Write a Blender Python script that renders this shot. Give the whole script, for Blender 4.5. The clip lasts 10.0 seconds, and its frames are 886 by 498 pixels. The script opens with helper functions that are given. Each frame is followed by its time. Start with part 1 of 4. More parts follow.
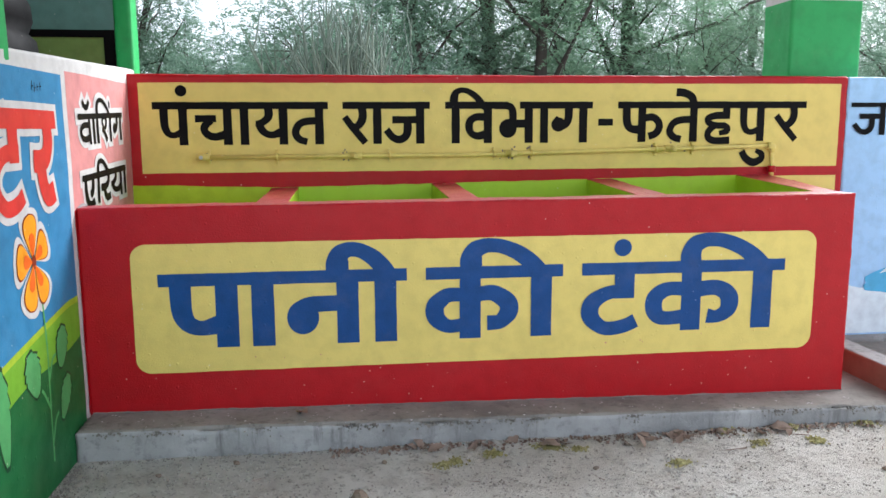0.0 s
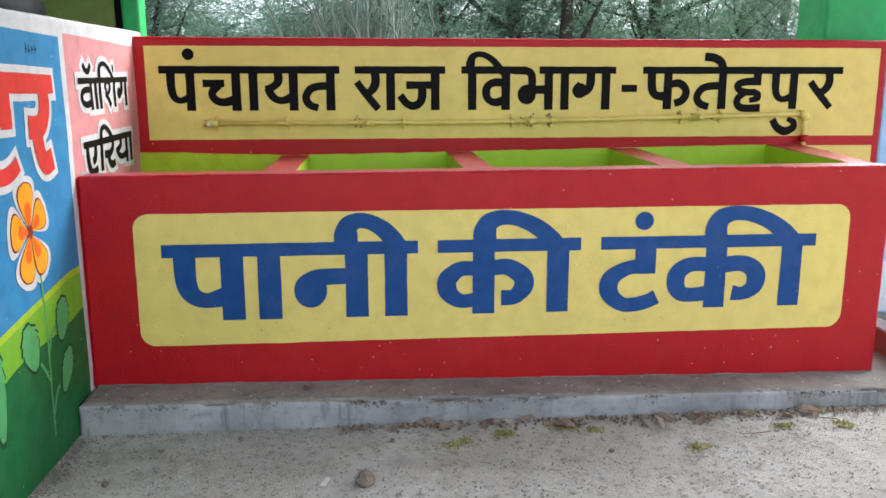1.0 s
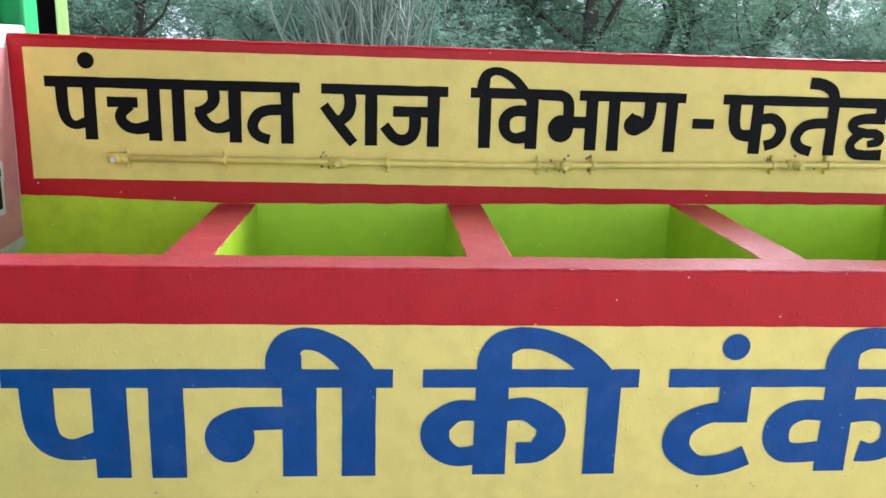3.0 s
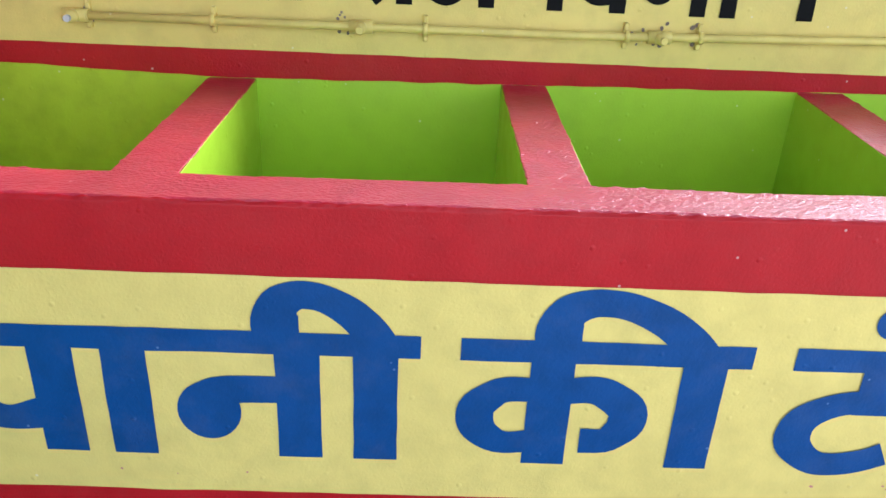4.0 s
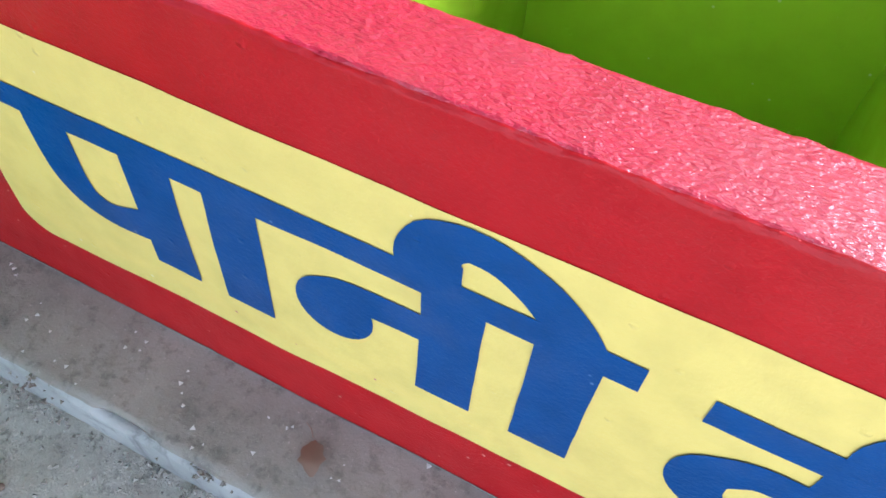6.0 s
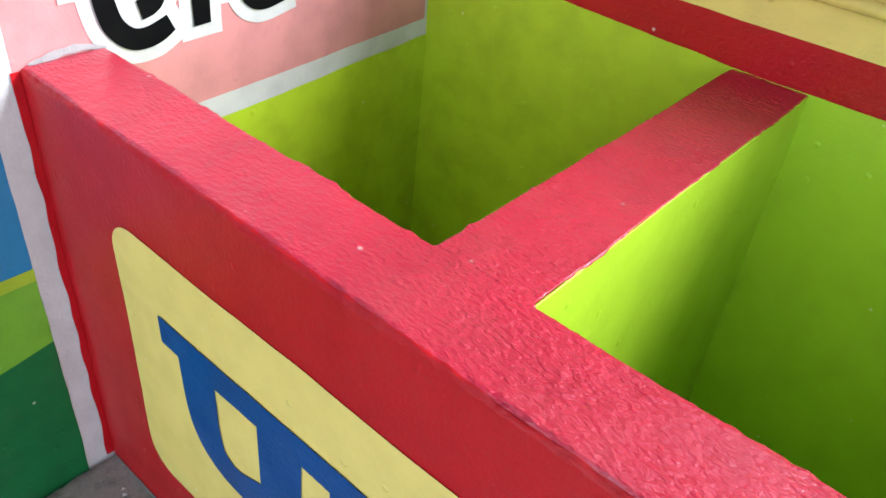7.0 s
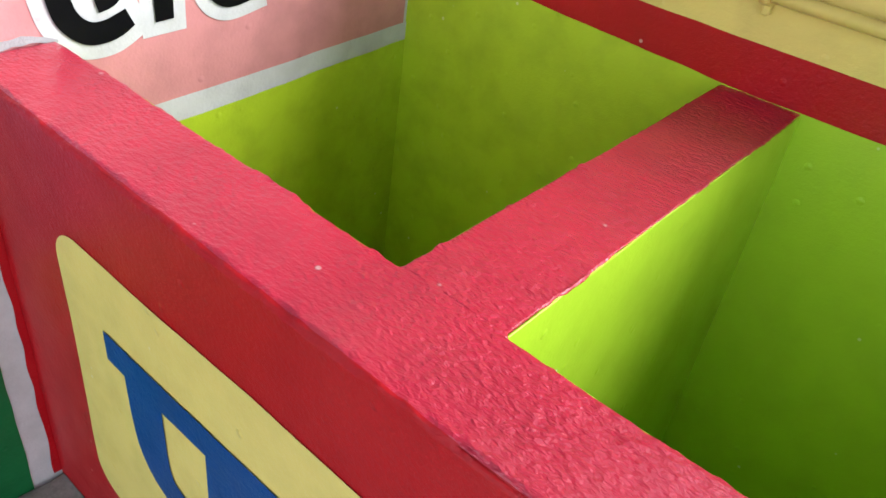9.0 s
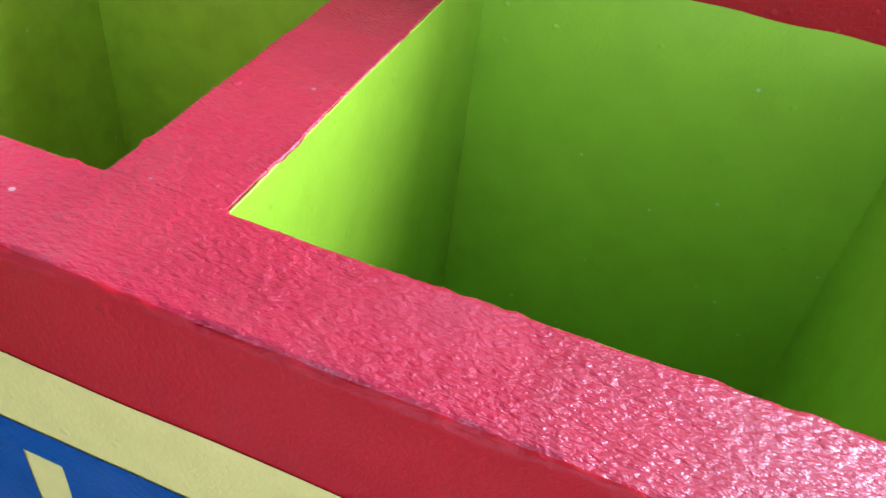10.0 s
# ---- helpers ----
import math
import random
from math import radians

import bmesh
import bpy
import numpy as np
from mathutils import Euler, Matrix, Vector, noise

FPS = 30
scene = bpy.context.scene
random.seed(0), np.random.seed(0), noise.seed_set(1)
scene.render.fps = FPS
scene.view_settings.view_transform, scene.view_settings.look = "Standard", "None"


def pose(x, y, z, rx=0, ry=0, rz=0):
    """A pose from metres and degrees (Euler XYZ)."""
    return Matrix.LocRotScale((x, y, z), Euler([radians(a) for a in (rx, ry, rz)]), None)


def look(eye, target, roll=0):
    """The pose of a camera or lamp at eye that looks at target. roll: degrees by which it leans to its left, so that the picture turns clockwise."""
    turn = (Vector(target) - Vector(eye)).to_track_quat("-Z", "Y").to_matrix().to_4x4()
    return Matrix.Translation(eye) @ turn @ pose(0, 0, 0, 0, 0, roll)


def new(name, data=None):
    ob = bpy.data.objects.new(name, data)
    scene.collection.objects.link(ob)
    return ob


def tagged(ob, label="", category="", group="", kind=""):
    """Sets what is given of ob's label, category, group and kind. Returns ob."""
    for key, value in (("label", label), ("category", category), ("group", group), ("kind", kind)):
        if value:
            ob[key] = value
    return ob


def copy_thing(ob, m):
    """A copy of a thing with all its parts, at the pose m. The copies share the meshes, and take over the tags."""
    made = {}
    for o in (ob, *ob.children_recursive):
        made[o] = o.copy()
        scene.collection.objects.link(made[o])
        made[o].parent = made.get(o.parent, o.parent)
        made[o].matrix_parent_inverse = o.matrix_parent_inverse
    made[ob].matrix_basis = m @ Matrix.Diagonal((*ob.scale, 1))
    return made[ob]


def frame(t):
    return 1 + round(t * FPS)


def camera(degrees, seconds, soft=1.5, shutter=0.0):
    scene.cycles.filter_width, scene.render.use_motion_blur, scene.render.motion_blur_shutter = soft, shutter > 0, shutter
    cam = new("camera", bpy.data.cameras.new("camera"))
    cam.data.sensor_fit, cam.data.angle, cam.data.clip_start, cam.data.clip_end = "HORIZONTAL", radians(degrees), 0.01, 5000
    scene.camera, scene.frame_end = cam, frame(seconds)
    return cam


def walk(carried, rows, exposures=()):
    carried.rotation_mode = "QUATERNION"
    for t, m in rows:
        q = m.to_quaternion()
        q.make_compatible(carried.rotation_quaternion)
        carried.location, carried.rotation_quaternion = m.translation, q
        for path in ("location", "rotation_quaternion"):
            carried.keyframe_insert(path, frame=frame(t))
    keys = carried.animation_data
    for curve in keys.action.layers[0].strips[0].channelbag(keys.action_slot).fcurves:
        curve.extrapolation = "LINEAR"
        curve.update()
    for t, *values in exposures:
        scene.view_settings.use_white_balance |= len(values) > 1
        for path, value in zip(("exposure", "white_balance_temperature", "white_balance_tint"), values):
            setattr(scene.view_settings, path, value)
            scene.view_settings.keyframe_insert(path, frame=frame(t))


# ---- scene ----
cam = camera(58.8, 10.0)
PATH = [
    (0, (0.946, -2.877, 1.137), (1.185, -0.915, 0.837), -0.3),
    (0.5, (0.962, -2.854, 1.136), (1.172, -0.894, 0.801), -0.4),
    (1, (0.997, -2.767, 1.139), (1.176, -0.812, 0.755), -0.1),
    (1.5, (1.004, -2.548, 1.139), (1.195, -0.601, 0.726), 0.3),
    (2, (1.054, -2.275, 1.22), (1.184, -0.326, 0.788), 0.4),
    (2.5, (1.111, -2.03, 1.319), (1.251, -0.083, 0.884), 1.5),
    (2.7, (1.12, -1.921, 1.337), (1.275, 0.025, 0.9), 1.7),
    (3.8, (1.156, -1.286, 1.336), (1.257, 0.569, 0.596), 2.2),
    (4, (1.158, -1.18, 1.369), (1.208, 0.621, 0.5), 2.7),
    (4.5, (1.134, -0.968, 1.479), (0.99, 0.642, 0.3), 1.7),
    (5, (1.107, -0.781, 1.451), (0.875, 0.556, -0.017), 1.6),
    (5.2, (1.111, -0.694, 1.413), (0.858, 0.515, -0.16), 1.6),
    (6.3, (1.095, -0.413, 1.327), (0.499, 0.652, -0.257), 4.4),
    (6.5, (1.072, -0.393, 1.326), (0.339, 0.704, -0.177), 3.4),
    (7, (0.992, -0.361, 1.323), (0.001, 0.904, 0.133), 6.3),
    (7.5, (0.948, -0.337, 1.308), (-0.159, 0.924, 0.22), 8.1),
    (8, (0.922, -0.325, 1.303), (-0.249, 0.9, 0.241), 9.0),
    (8.5, (0.934, -0.312, 1.299), (-0.169, 0.933, 0.188), 9.1),
    (9, (0.964, -0.308, 1.297), (0.001, 0.997, 0.128), 8.7),
    (9.5, (0.997, -0.303, 1.284), (0.25, 1.067, 0.032), 7.7),
    (10, (1.039, -0.303, 1.287), (0.606, 1.149, -0.018), 7.7),
]
EXPOSURES = [(0, 1.07, 6300, 10), (1.5, 1.10, 6300, 10), (2.5, 1.28, 6100, 10), (4.0, 1.55, 5650, 10), (5.2, 1.75, 5700, 10), (6.5, 1.97, 5700, 10),
             (7.0, 1.64, 6050, 10), (7.5, 1.50, 6400, 10), (8.5, 1.46, 6450, 10), (9.2, 1.44, 5950, 10), (10, 1.55, 5100, 10)]
walk(cam, [(t, look(eye, target, roll)) for t, eye, target, roll in PATH], EXPOSURES)

# ---- light: bright overcast sky, a soft sun behind thin cloud ----
SUN_AZ, SUN_EL = 60.0, 38.0          # degrees from +y towards +x, and above the horizon
world = bpy.data.worlds.new("sky")
world.use_nodes = True
scene.world = world
wn = world.node_tree.nodes
wl = world.node_tree.links
sky = wn.new("ShaderNodeTexSky")
sky.sky_type = "NISHITA"
sky.sun_disc = False
sky.sun_elevation, sky.sun_rotation = radians(SUN_EL), radians(SUN_AZ)
sky.air_density, sky.dust_density, sky.ozone_density = 1.0, 6.0, 1.0
veil = wn.new("ShaderNodeMix")
veil.data_type = "RGBA"
veil.inputs["Factor"].default_value = 0.75
veil.inputs[7].default_value = (10.5, 11.4, 12.8, 1)
wl.new(sky.outputs[0], veil.inputs[6])
wl.new(veil.outputs[2], wn["Background"].inputs[0])
wn["Background"].inputs[1].default_value = 0.083

sun = new("sun", bpy.data.lights.new("sun", "SUN"))
sun.data.energy, sun.data.angle, sun.data.color = 4.2, radians(38), (0.96, 0.97, 1.0)
d = Vector((math.sin(radians(SUN_AZ)) * math.cos(radians(SUN_EL)), math.cos(radians(SUN_AZ)) * math.cos(radians(SUN_EL)), math.sin(radians(SUN_EL))))
sun.matrix_world = look(d * 20, (0, 0, 0))


# ---- materials ----
def node_mat(name):
    m = bpy.data.materials.new(name)
    m.use_nodes = True
    return m, m.node_tree.nodes, m.node_tree.links, m.node_tree.nodes["Principled BSDF"]


def noise_tex(n, l, vec, scale, detail=4.0, rough=0.55, stretch=None):
    t = n.new("ShaderNodeTexNoise")
    t.inputs["Scale"].default_value, t.inputs["Detail"].default_value, t.inputs["Roughness"].default_value = scale, detail, rough
    if stretch:
        mp = n.new("ShaderNodeMapping")
        mp.inputs["Scale"].default_value = stretch
        l.new(vec, mp.inputs[0])
        vec = mp.outputs[0]
    l.new(vec, t.inputs["Vector"])
    return t.outputs[0]


def ramp(n, l, fac, lo, hi, a=(0, 0, 0, 1), b=(1, 1, 1, 1)):
    r = n.new("ShaderNodeValToRGB")
    r.color_ramp.elements[0].position, r.color_ramp.elements[1].position = lo, hi
    r.color_ramp.elements[0].color, r.color_ramp.elements[1].color = a, b
    l.new(fac, r.inputs[0])
    return r.outputs[0]


def mix(n, l, fac, a, b, blend="MIX"):
    x = n.new("ShaderNodeMix")
    x.data_type, x.blend_type = "RGBA", blend
    for v, s in ((fac, x.inputs["Factor"]), (a, x.inputs[6]), (b, x.inputs[7])):
        if isinstance(v, (int, float)):
            s.default_value = v
        elif isinstance(v, tuple):
            s.default_value = (*v[:3], 1)
        else:
            l.new(v, s)
    return x.outputs[2]


def bump(n, l, height, strength, dist, under=None):
    b = n.new("ShaderNodeBump")
    b.inputs["Strength"].default_value, b.inputs["Distance"].default_value = strength, dist
    l.new(height, b.inputs["Height"])
    if under:
        l.new(under, b.inputs["Normal"])
    return b.outputs[0]


def paint(name, rgb, rough=0.42, grain=0.35, wear=0.12, dirt=0.10, speck=(0.85, 0.8, 0.7), coarse=1.0, relief=1.0, shine=0.28, streak=None, pits=False):
    """Enamel paint brushed on hand-floated plaster: brush marks, thin patches, grit, a little dirt."""
    m, n, l, p = node_mat(name)
    pos = n.new("ShaderNodeTexCoord").outputs["Object"]
    big = noise_tex(n, l, pos, 2.3, 3)
    mid = noise_tex(n, l, pos, 14, 5)
    brush = noise_tex(n, l, pos, 26, 4, 0.6, (1.0, 1.0, 7.0))
    fine = noise_tex(n, l, pos, 380 * coarse, 3)
    grit = noise_tex(n, l, pos, 150 * coarse, 4, 0.6, streak)
    c = mix(n, l, ramp(n, l, big, 0.35, 0.7), rgb, tuple(min(1, v * (1 + wear) + 0.03 * wear) for v in rgb))
    c = mix(n, l, ramp(n, l, mid, 0.42, 0.75), c, tuple(v * (1 - wear * 1.4) for v in rgb))
    dust = n.new("ShaderNodeMath")
    dust.operation, dust.inputs[1].default_value = "MULTIPLY", dirt
    l.new(ramp(n, l, noise_tex(n, l, pos, 6.5, 6, 0.7), 0.5, 0.8), dust.inputs[0])
    c = mix(n, l, dust.outputs[0], c, (0.30, 0.25, 0.19))
    vor = n.new("ShaderNodeTexVoronoi")
    vor.inputs["Scale"].default_value = 16
    l.new(pos, vor.inputs["Vector"])
    c = mix(n, l, ramp(n, l, vor.outputs["Distance"], 0.035, 0.055, (1, 1, 1, 1), (0, 0, 0, 1)), c, tuple(0.6 * a + 0.4 * b for a, b in zip(rgb, speck)))
    l.new(c, p.inputs["Base Color"])
    p.inputs["Specular IOR Level"].default_value = shine
    r = n.new("ShaderNodeMapRange")
    r.inputs[3].default_value, r.inputs[4].default_value = rough - 0.1, rough + 0.14
    l.new(mid, r.inputs[0])
    l.new(r.outputs[0], p.inputs["Roughness"])
    b = bump(n, l, brush, grain * 0.35, 0.002)
    blob_tex = n.new("ShaderNodeTexVoronoi")
    blob_tex.inputs["Scale"].default_value = 22
    l.new(pos, blob_tex.inputs["Vector"])
    b = bump(n, l, ramp(n, l, blob_tex.outputs["Distance"], 0.03, 0.13, (1, 1, 1, 1), (0, 0, 0, 1)), 0.55, 0.0022, b)
    if pits:
        # pebbly trowelled cement under the paint, dragged along the rim, calmer in some patches
        patch = ramp(n, l, noise_tex(n, l, pos, 5.5, 3, 0.6), 0.30, 0.60, (0.45, 0.45, 0.45, 1), (1, 1, 1, 1))
        lump = mix(n, l, patch, (0.5, 0.5, 0.5), noise_tex(n, l, pos, 215, 2, 0.55, (0.5, 1.0, 1.0)))
        b = bump(n, l, lump, 1.0, 0.0037, b)
        p.inputs["Coat Weight"].default_value, p.inputs["Coat Roughness"].default_value = 0.60, 0.38
        l.new(b, p.inputs["Coat Normal"])
    b = bump(n, l, grit, min(1, grain), 0.003 * relief, b)
    b = bump(n, l, fine, grain * 0.6, 0.0012, b)
    l.new(b, p.inputs["Normal"])
    return m


RED = (0.43, 0.005, 0.010)
M_RED = paint("red_paint", RED, 0.38, 0.42, wear=0.08, dirt=0.04)
# same red on a rough rim; part of the sky sheen is tinted into its base
M_RIM = paint("red_paint_rough_sheen", (0.46, 0.006, 0.036), 0.33, 0.16, wear=0.10, coarse=1.0, relief=0.5, shine=0.6, streak=(0.62, 1.0, 1.0), pits=True)
M_YEL = paint("yellow_paint", (0.77, 0.605, 0.17), 0.38, 0.32, dirt=0.06, wear=0.07)
M_BLUE = paint("blue_paint", (0.003, 0.060, 0.225), 0.36, 0.35, shine=0.26, speck=(0.3, 0.4, 0.6))
M_BLACK = paint("black_paint", (0.003, 0.003, 0.0035), 0.45, 0.2, speck=(0.1, 0.1, 0.1), wear=0.05, dirt=0.01, shine=0.09)
M_LIME = paint("lime_paint", (0.40, 0.60, 0.024), 0.42, 0.22, dirt=0.03, wear=0.05, shine=0.5)
M_LIME_DULL = paint("olive_lime_paint", (0.44, 0.575, 0.020), 0.46, 0.22, dirt=0.06, shine=0.4)
M_PINK = paint("pink_paint", (0.58, 0.235, 0.23), 0.5, 0.25)
M_WHITE = paint("white_paint", (0.56, 0.55, 0.54), 0.5, 0.35, dirt=0.2)
M_SKYB = paint("sky_blue_paint", (0.028, 0.205, 0.40), 0.45, 0.25)
M_PALEB = paint("pale_blue_paint", (0.38, 0.62, 0.90), 0.5, 0.2)
M_CLOUD = paint("cloud_white_paint", (0.74, 0.84, 0.92), 0.5, 0.2)
M_WAVE = paint("wave_blue_paint", (0.10, 0.44, 0.72), 0.5, 0.2)
M_LGREEN = paint("leaf_green_paint", (0.12, 0.42, 0.14), 0.45, 0.2)
M_LEAFFILL = paint("painted_leaf_green", (0.085, 0.35, 0.115), 0.45, 0.2)
M_LEAFLINE = paint("leaf_line_paint", (0.006, 0.05, 0.018), 0.45, 0.2)
M_MGREEN = paint("hill_green_paint", (0.17, 0.40, 0.03), 0.45, 0.2)
M_RIMGREEN = paint("hill_rim_paint", (0.36, 0.50, 0.03), 0.45, 0.2)
M_DGREEN = paint("dark_green_paint", (0.008, 0.13, 0.035), 0.45, 0.2)
M_PGREEN = paint("pillar_green_paint", (0.03, 0.36, 0.10), 0.4, 0.25)
M_TEAL = paint("teal_paint", (0.10, 0.22, 0.19), 0.5, 0.2)
M_OLIVE = paint("olive_paint", (0.16, 0.26, 0.07), 0.5, 0.2)
M_ORANGE = paint("orange_paint", (0.85, 0.32, 0.015), 0.42, 0.2)
M_PETALRED = paint("petal_shade_paint", (0.80, 0.13, 0.012), 0.42, 0.2)
M_BROWN = paint("petal_line_paint", (0.22, 0.03, 0.012), 0.45, 0.2)
M_SIGNRED = paint("sign_red_paint", (0.62, 0.035, 0.03), 0.42, 0.2)
M_PVC = paint("yellow_pvc", (0.74, 0.59, 0.17), 0.32, 0.12, dirt=0.1)
M_DRUM = paint("black_plastic", (0.004, 0.004, 0.0045), 0.55, 0.1, wear=0.02, dirt=0.01, shine=0.06)
M_FLECK = paint("paint_fleck", (0.60, 0.24, 0.19), 0.4, 0.2)
M_BRICKRED = paint("kerb_red", (0.32, 0.13, 0.09), 0.7, 0.6)


def cement(name, rgb, scale=1.0):
    """Grey cement render with damp patches, pits, dust and paint drips."""
    m, n, l, p = node_mat(name)
    pos = n.new("ShaderNodeTexCoord").outputs["Object"]
    a = noise_tex(n, l, pos, 3.5 * scale, 6, 0.62)
    b = noise_tex(n, l, pos, 22 * scale, 6, 0.7)
    c = noise_tex(n, l, pos, 160 * scale, 4, 0.7)
    k = mix(n, l, ramp(n, l, a, 0.35, 0.68), tuple(v * 0.68 for v in rgb), tuple(v * 1.18 for v in rgb))
    k = mix(n, l, ramp(n, l, b, 0.52, 0.74), k, tuple(v * 0.55 for v in rgb))
    k = mix(n, l, ramp(n, l, c, 0.62, 0.8), k, (0.5, 0.47, 0.43))
    run = noise_tex(n, l, pos, 24 * scale, 5, 0.65, (1.0, 1.0, 0.16))
    k = mix(n, l, ramp(n, l, run, 0.56, 0.72), k, tuple(v * 0.5 for v in rgb))
    l.new(k, p.inputs["Base Color"])
    p.inputs["Roughness"].default_value = 0.88
    nb = bump(n, l, b, 0.5, 0.006)
    l.new(bump(n, l, c, 0.5, 0.0025, nb), p.inputs["Normal"])
    return m


M_CEM = cement("cement", (0.36, 0.36, 0.355))
M_CEMTOP = cement("cement_floor", (0.27, 0.25, 0.225))
M_ROCK = cement("brown_stone", (0.24, 0.18, 0.135), 2.0)
M_CRUMB = cement("crumbled_cement", (0.24, 0.225, 0.20), 1.6)


def ground_mat():
    m, n, l, p = node_mat("dusty_ground")
    pos = n.new("ShaderNodeTexCoord").outputs["Object"]
    a = noise_tex(n, l, pos, 1.3, 7, 0.6)
    b = noise_tex(n, l, pos, 8, 8, 0.72)
    c = noise_tex(n, l, pos, 34, 7, 0.75)
    d = noise_tex(n, l, pos, 130, 5, 0.7)
    k = mix(n, l, ramp(n, l, a, 0.36, 0.66), (0.53, 0.49, 0.43), (0.74, 0.705, 0.65))
    k = mix(n, l, ramp(n, l, b, 0.48, 0.66), k, (0.52, 0.475, 0.42))
    k = mix(n, l, ramp(n, l, c, 0.53, 0.66), k, (0.27, 0.24, 0.205))
    k = mix(n, l, ramp(n, l, d, 0.60, 0.80), k, (0.68, 0.65, 0.60))
    l.new(k, p.inputs["Base Color"])
    p.inputs["Roughness"].default_value = 0.95
    nb = bump(n, l, b, 0.8, 0.03)
    nb = bump(n, l, c, 1.0, 0.021, nb)
    l.new(bump(n, l, d, 0.9, 0.006, nb), p.inputs["Normal"])
    return m


def plant_mat(name, dark, light, rough=0.6, thin=0.25):
    m, n, l, p = node_mat(name)
    g = n.new("ShaderNodeNewGeometry")
    k = mix(n, l, g.outputs["Random Per Island"], dark, light)
    pos = n.new("ShaderNodeTexCoord").outputs["Object"]
    k = mix(n, l, ramp(n, l, noise_tex(n, l, pos, 0.9, 3), 0.35, 0.7), k, tuple(0.8 * v for v in dark))
    l.new(k, p.inputs["Base Color"])
    p.inputs["Roughness"].default_value = rough
    if thin:
        t = n.new("ShaderNodeBsdfTranslucent")
        l.new(k, t.inputs[0])
        s = n.new("ShaderNodeMixShader")
        s.inputs[0].default_value = thin
        l.new(p.outputs[0], s.inputs[1])
        l.new(t.outputs[0], s.inputs[2])
        l.new(s.outputs[0], n["Material Output"].inputs[0])
    return m


M_GROUND = ground_mat()
M_BARK = plant_mat("bark", (0.035, 0.028, 0.024), (0.075, 0.06, 0.05), 0.9, 0)
M_LEAF = plant_mat("feathery_leaf", (0.13, 0.24, 0.145), (0.32, 0.48, 0.33), thin=0.55)
M_LEAF2 = plant_mat("grey_green_leaf", (0.11, 0.20, 0.135), (0.28, 0.42, 0.31), thin=0.55)
M_SPURGE = plant_mat("grey_green_stem", (0.10, 0.14, 0.105), (0.24, 0.285, 0.235), 0.7, 0)
M_DRY = plant_mat("dry_leaf", (0.20, 0.125, 0.09), (0.42, 0.32, 0.26), 0.8, 0.1)
M_MOSS = plant_mat("yellow_blossom", (0.36, 0.32, 0.13), (0.62, 0.56, 0.28), 0.9, 0.2)
M_CLOD = plant_mat("earth_crumb", (0.34, 0.31, 0.27), (0.58, 0.55, 0.49), 0.95, 0)
M_STONE = plant_mat("stone_chip", (0.30, 0.27, 0.235), (0.50, 0.47, 0.42), 0.9, 0)


# ---- mesh helpers ----
def mesh_object(name, verts, faces, mats, indices=None, smooth=False):
    me = bpy.data.meshes.new(name)
    me.from_pydata([tuple(v) for v in verts], [], faces)
    for m in mats:
        me.materials.append(m)
    if indices is not None:
        me.polygons.foreach_set("material_index", indices)
    if smooth:
        me.polygons.foreach_set("use_smooth", [True] * len(me.polygons))
    me.update()
    return new(name, me)


def under(ob, parent, label=""):
    ob.parent = parent
    if label:
        ob["label"] = label
    return ob


def part(name, bm, material, parent, label=""):
    me = bpy.data.meshes.new(name)
    bm.to_mesh(me)
    bm.free()
    me.materials.append(material)
    return under(new(name, me), parent, label)


def wobble(p):
    """Unevenness of hand-floated plaster, the same for walls and for the paint on them."""
    a = noise.noise(Vector(p) * 4.1 + Vector((3.1, 0.7, 9.2)))
    b = noise.noise(Vector(p) * 11.0 + Vector((0.3, 5.7, 1.2)))
    return 0.0026 * a + 0.0010 * b


def steps(a, b, cell, edge):
    """Grid lines from a to b, close together near both ends."""
    inner = [a + e for e in edge] + [b - e for e in edge]
    n = max(1, round((b - a) / cell))
    lines = [a + (b - a) * i / n for i in range(n + 1)]
    lines = [v for v in lines if v in (lines[0], lines[-1]) or (v - a > edge[-1] * 1.3 and b - v > edge[-1] * 1.3)]
    return sorted(set(lines + inner))


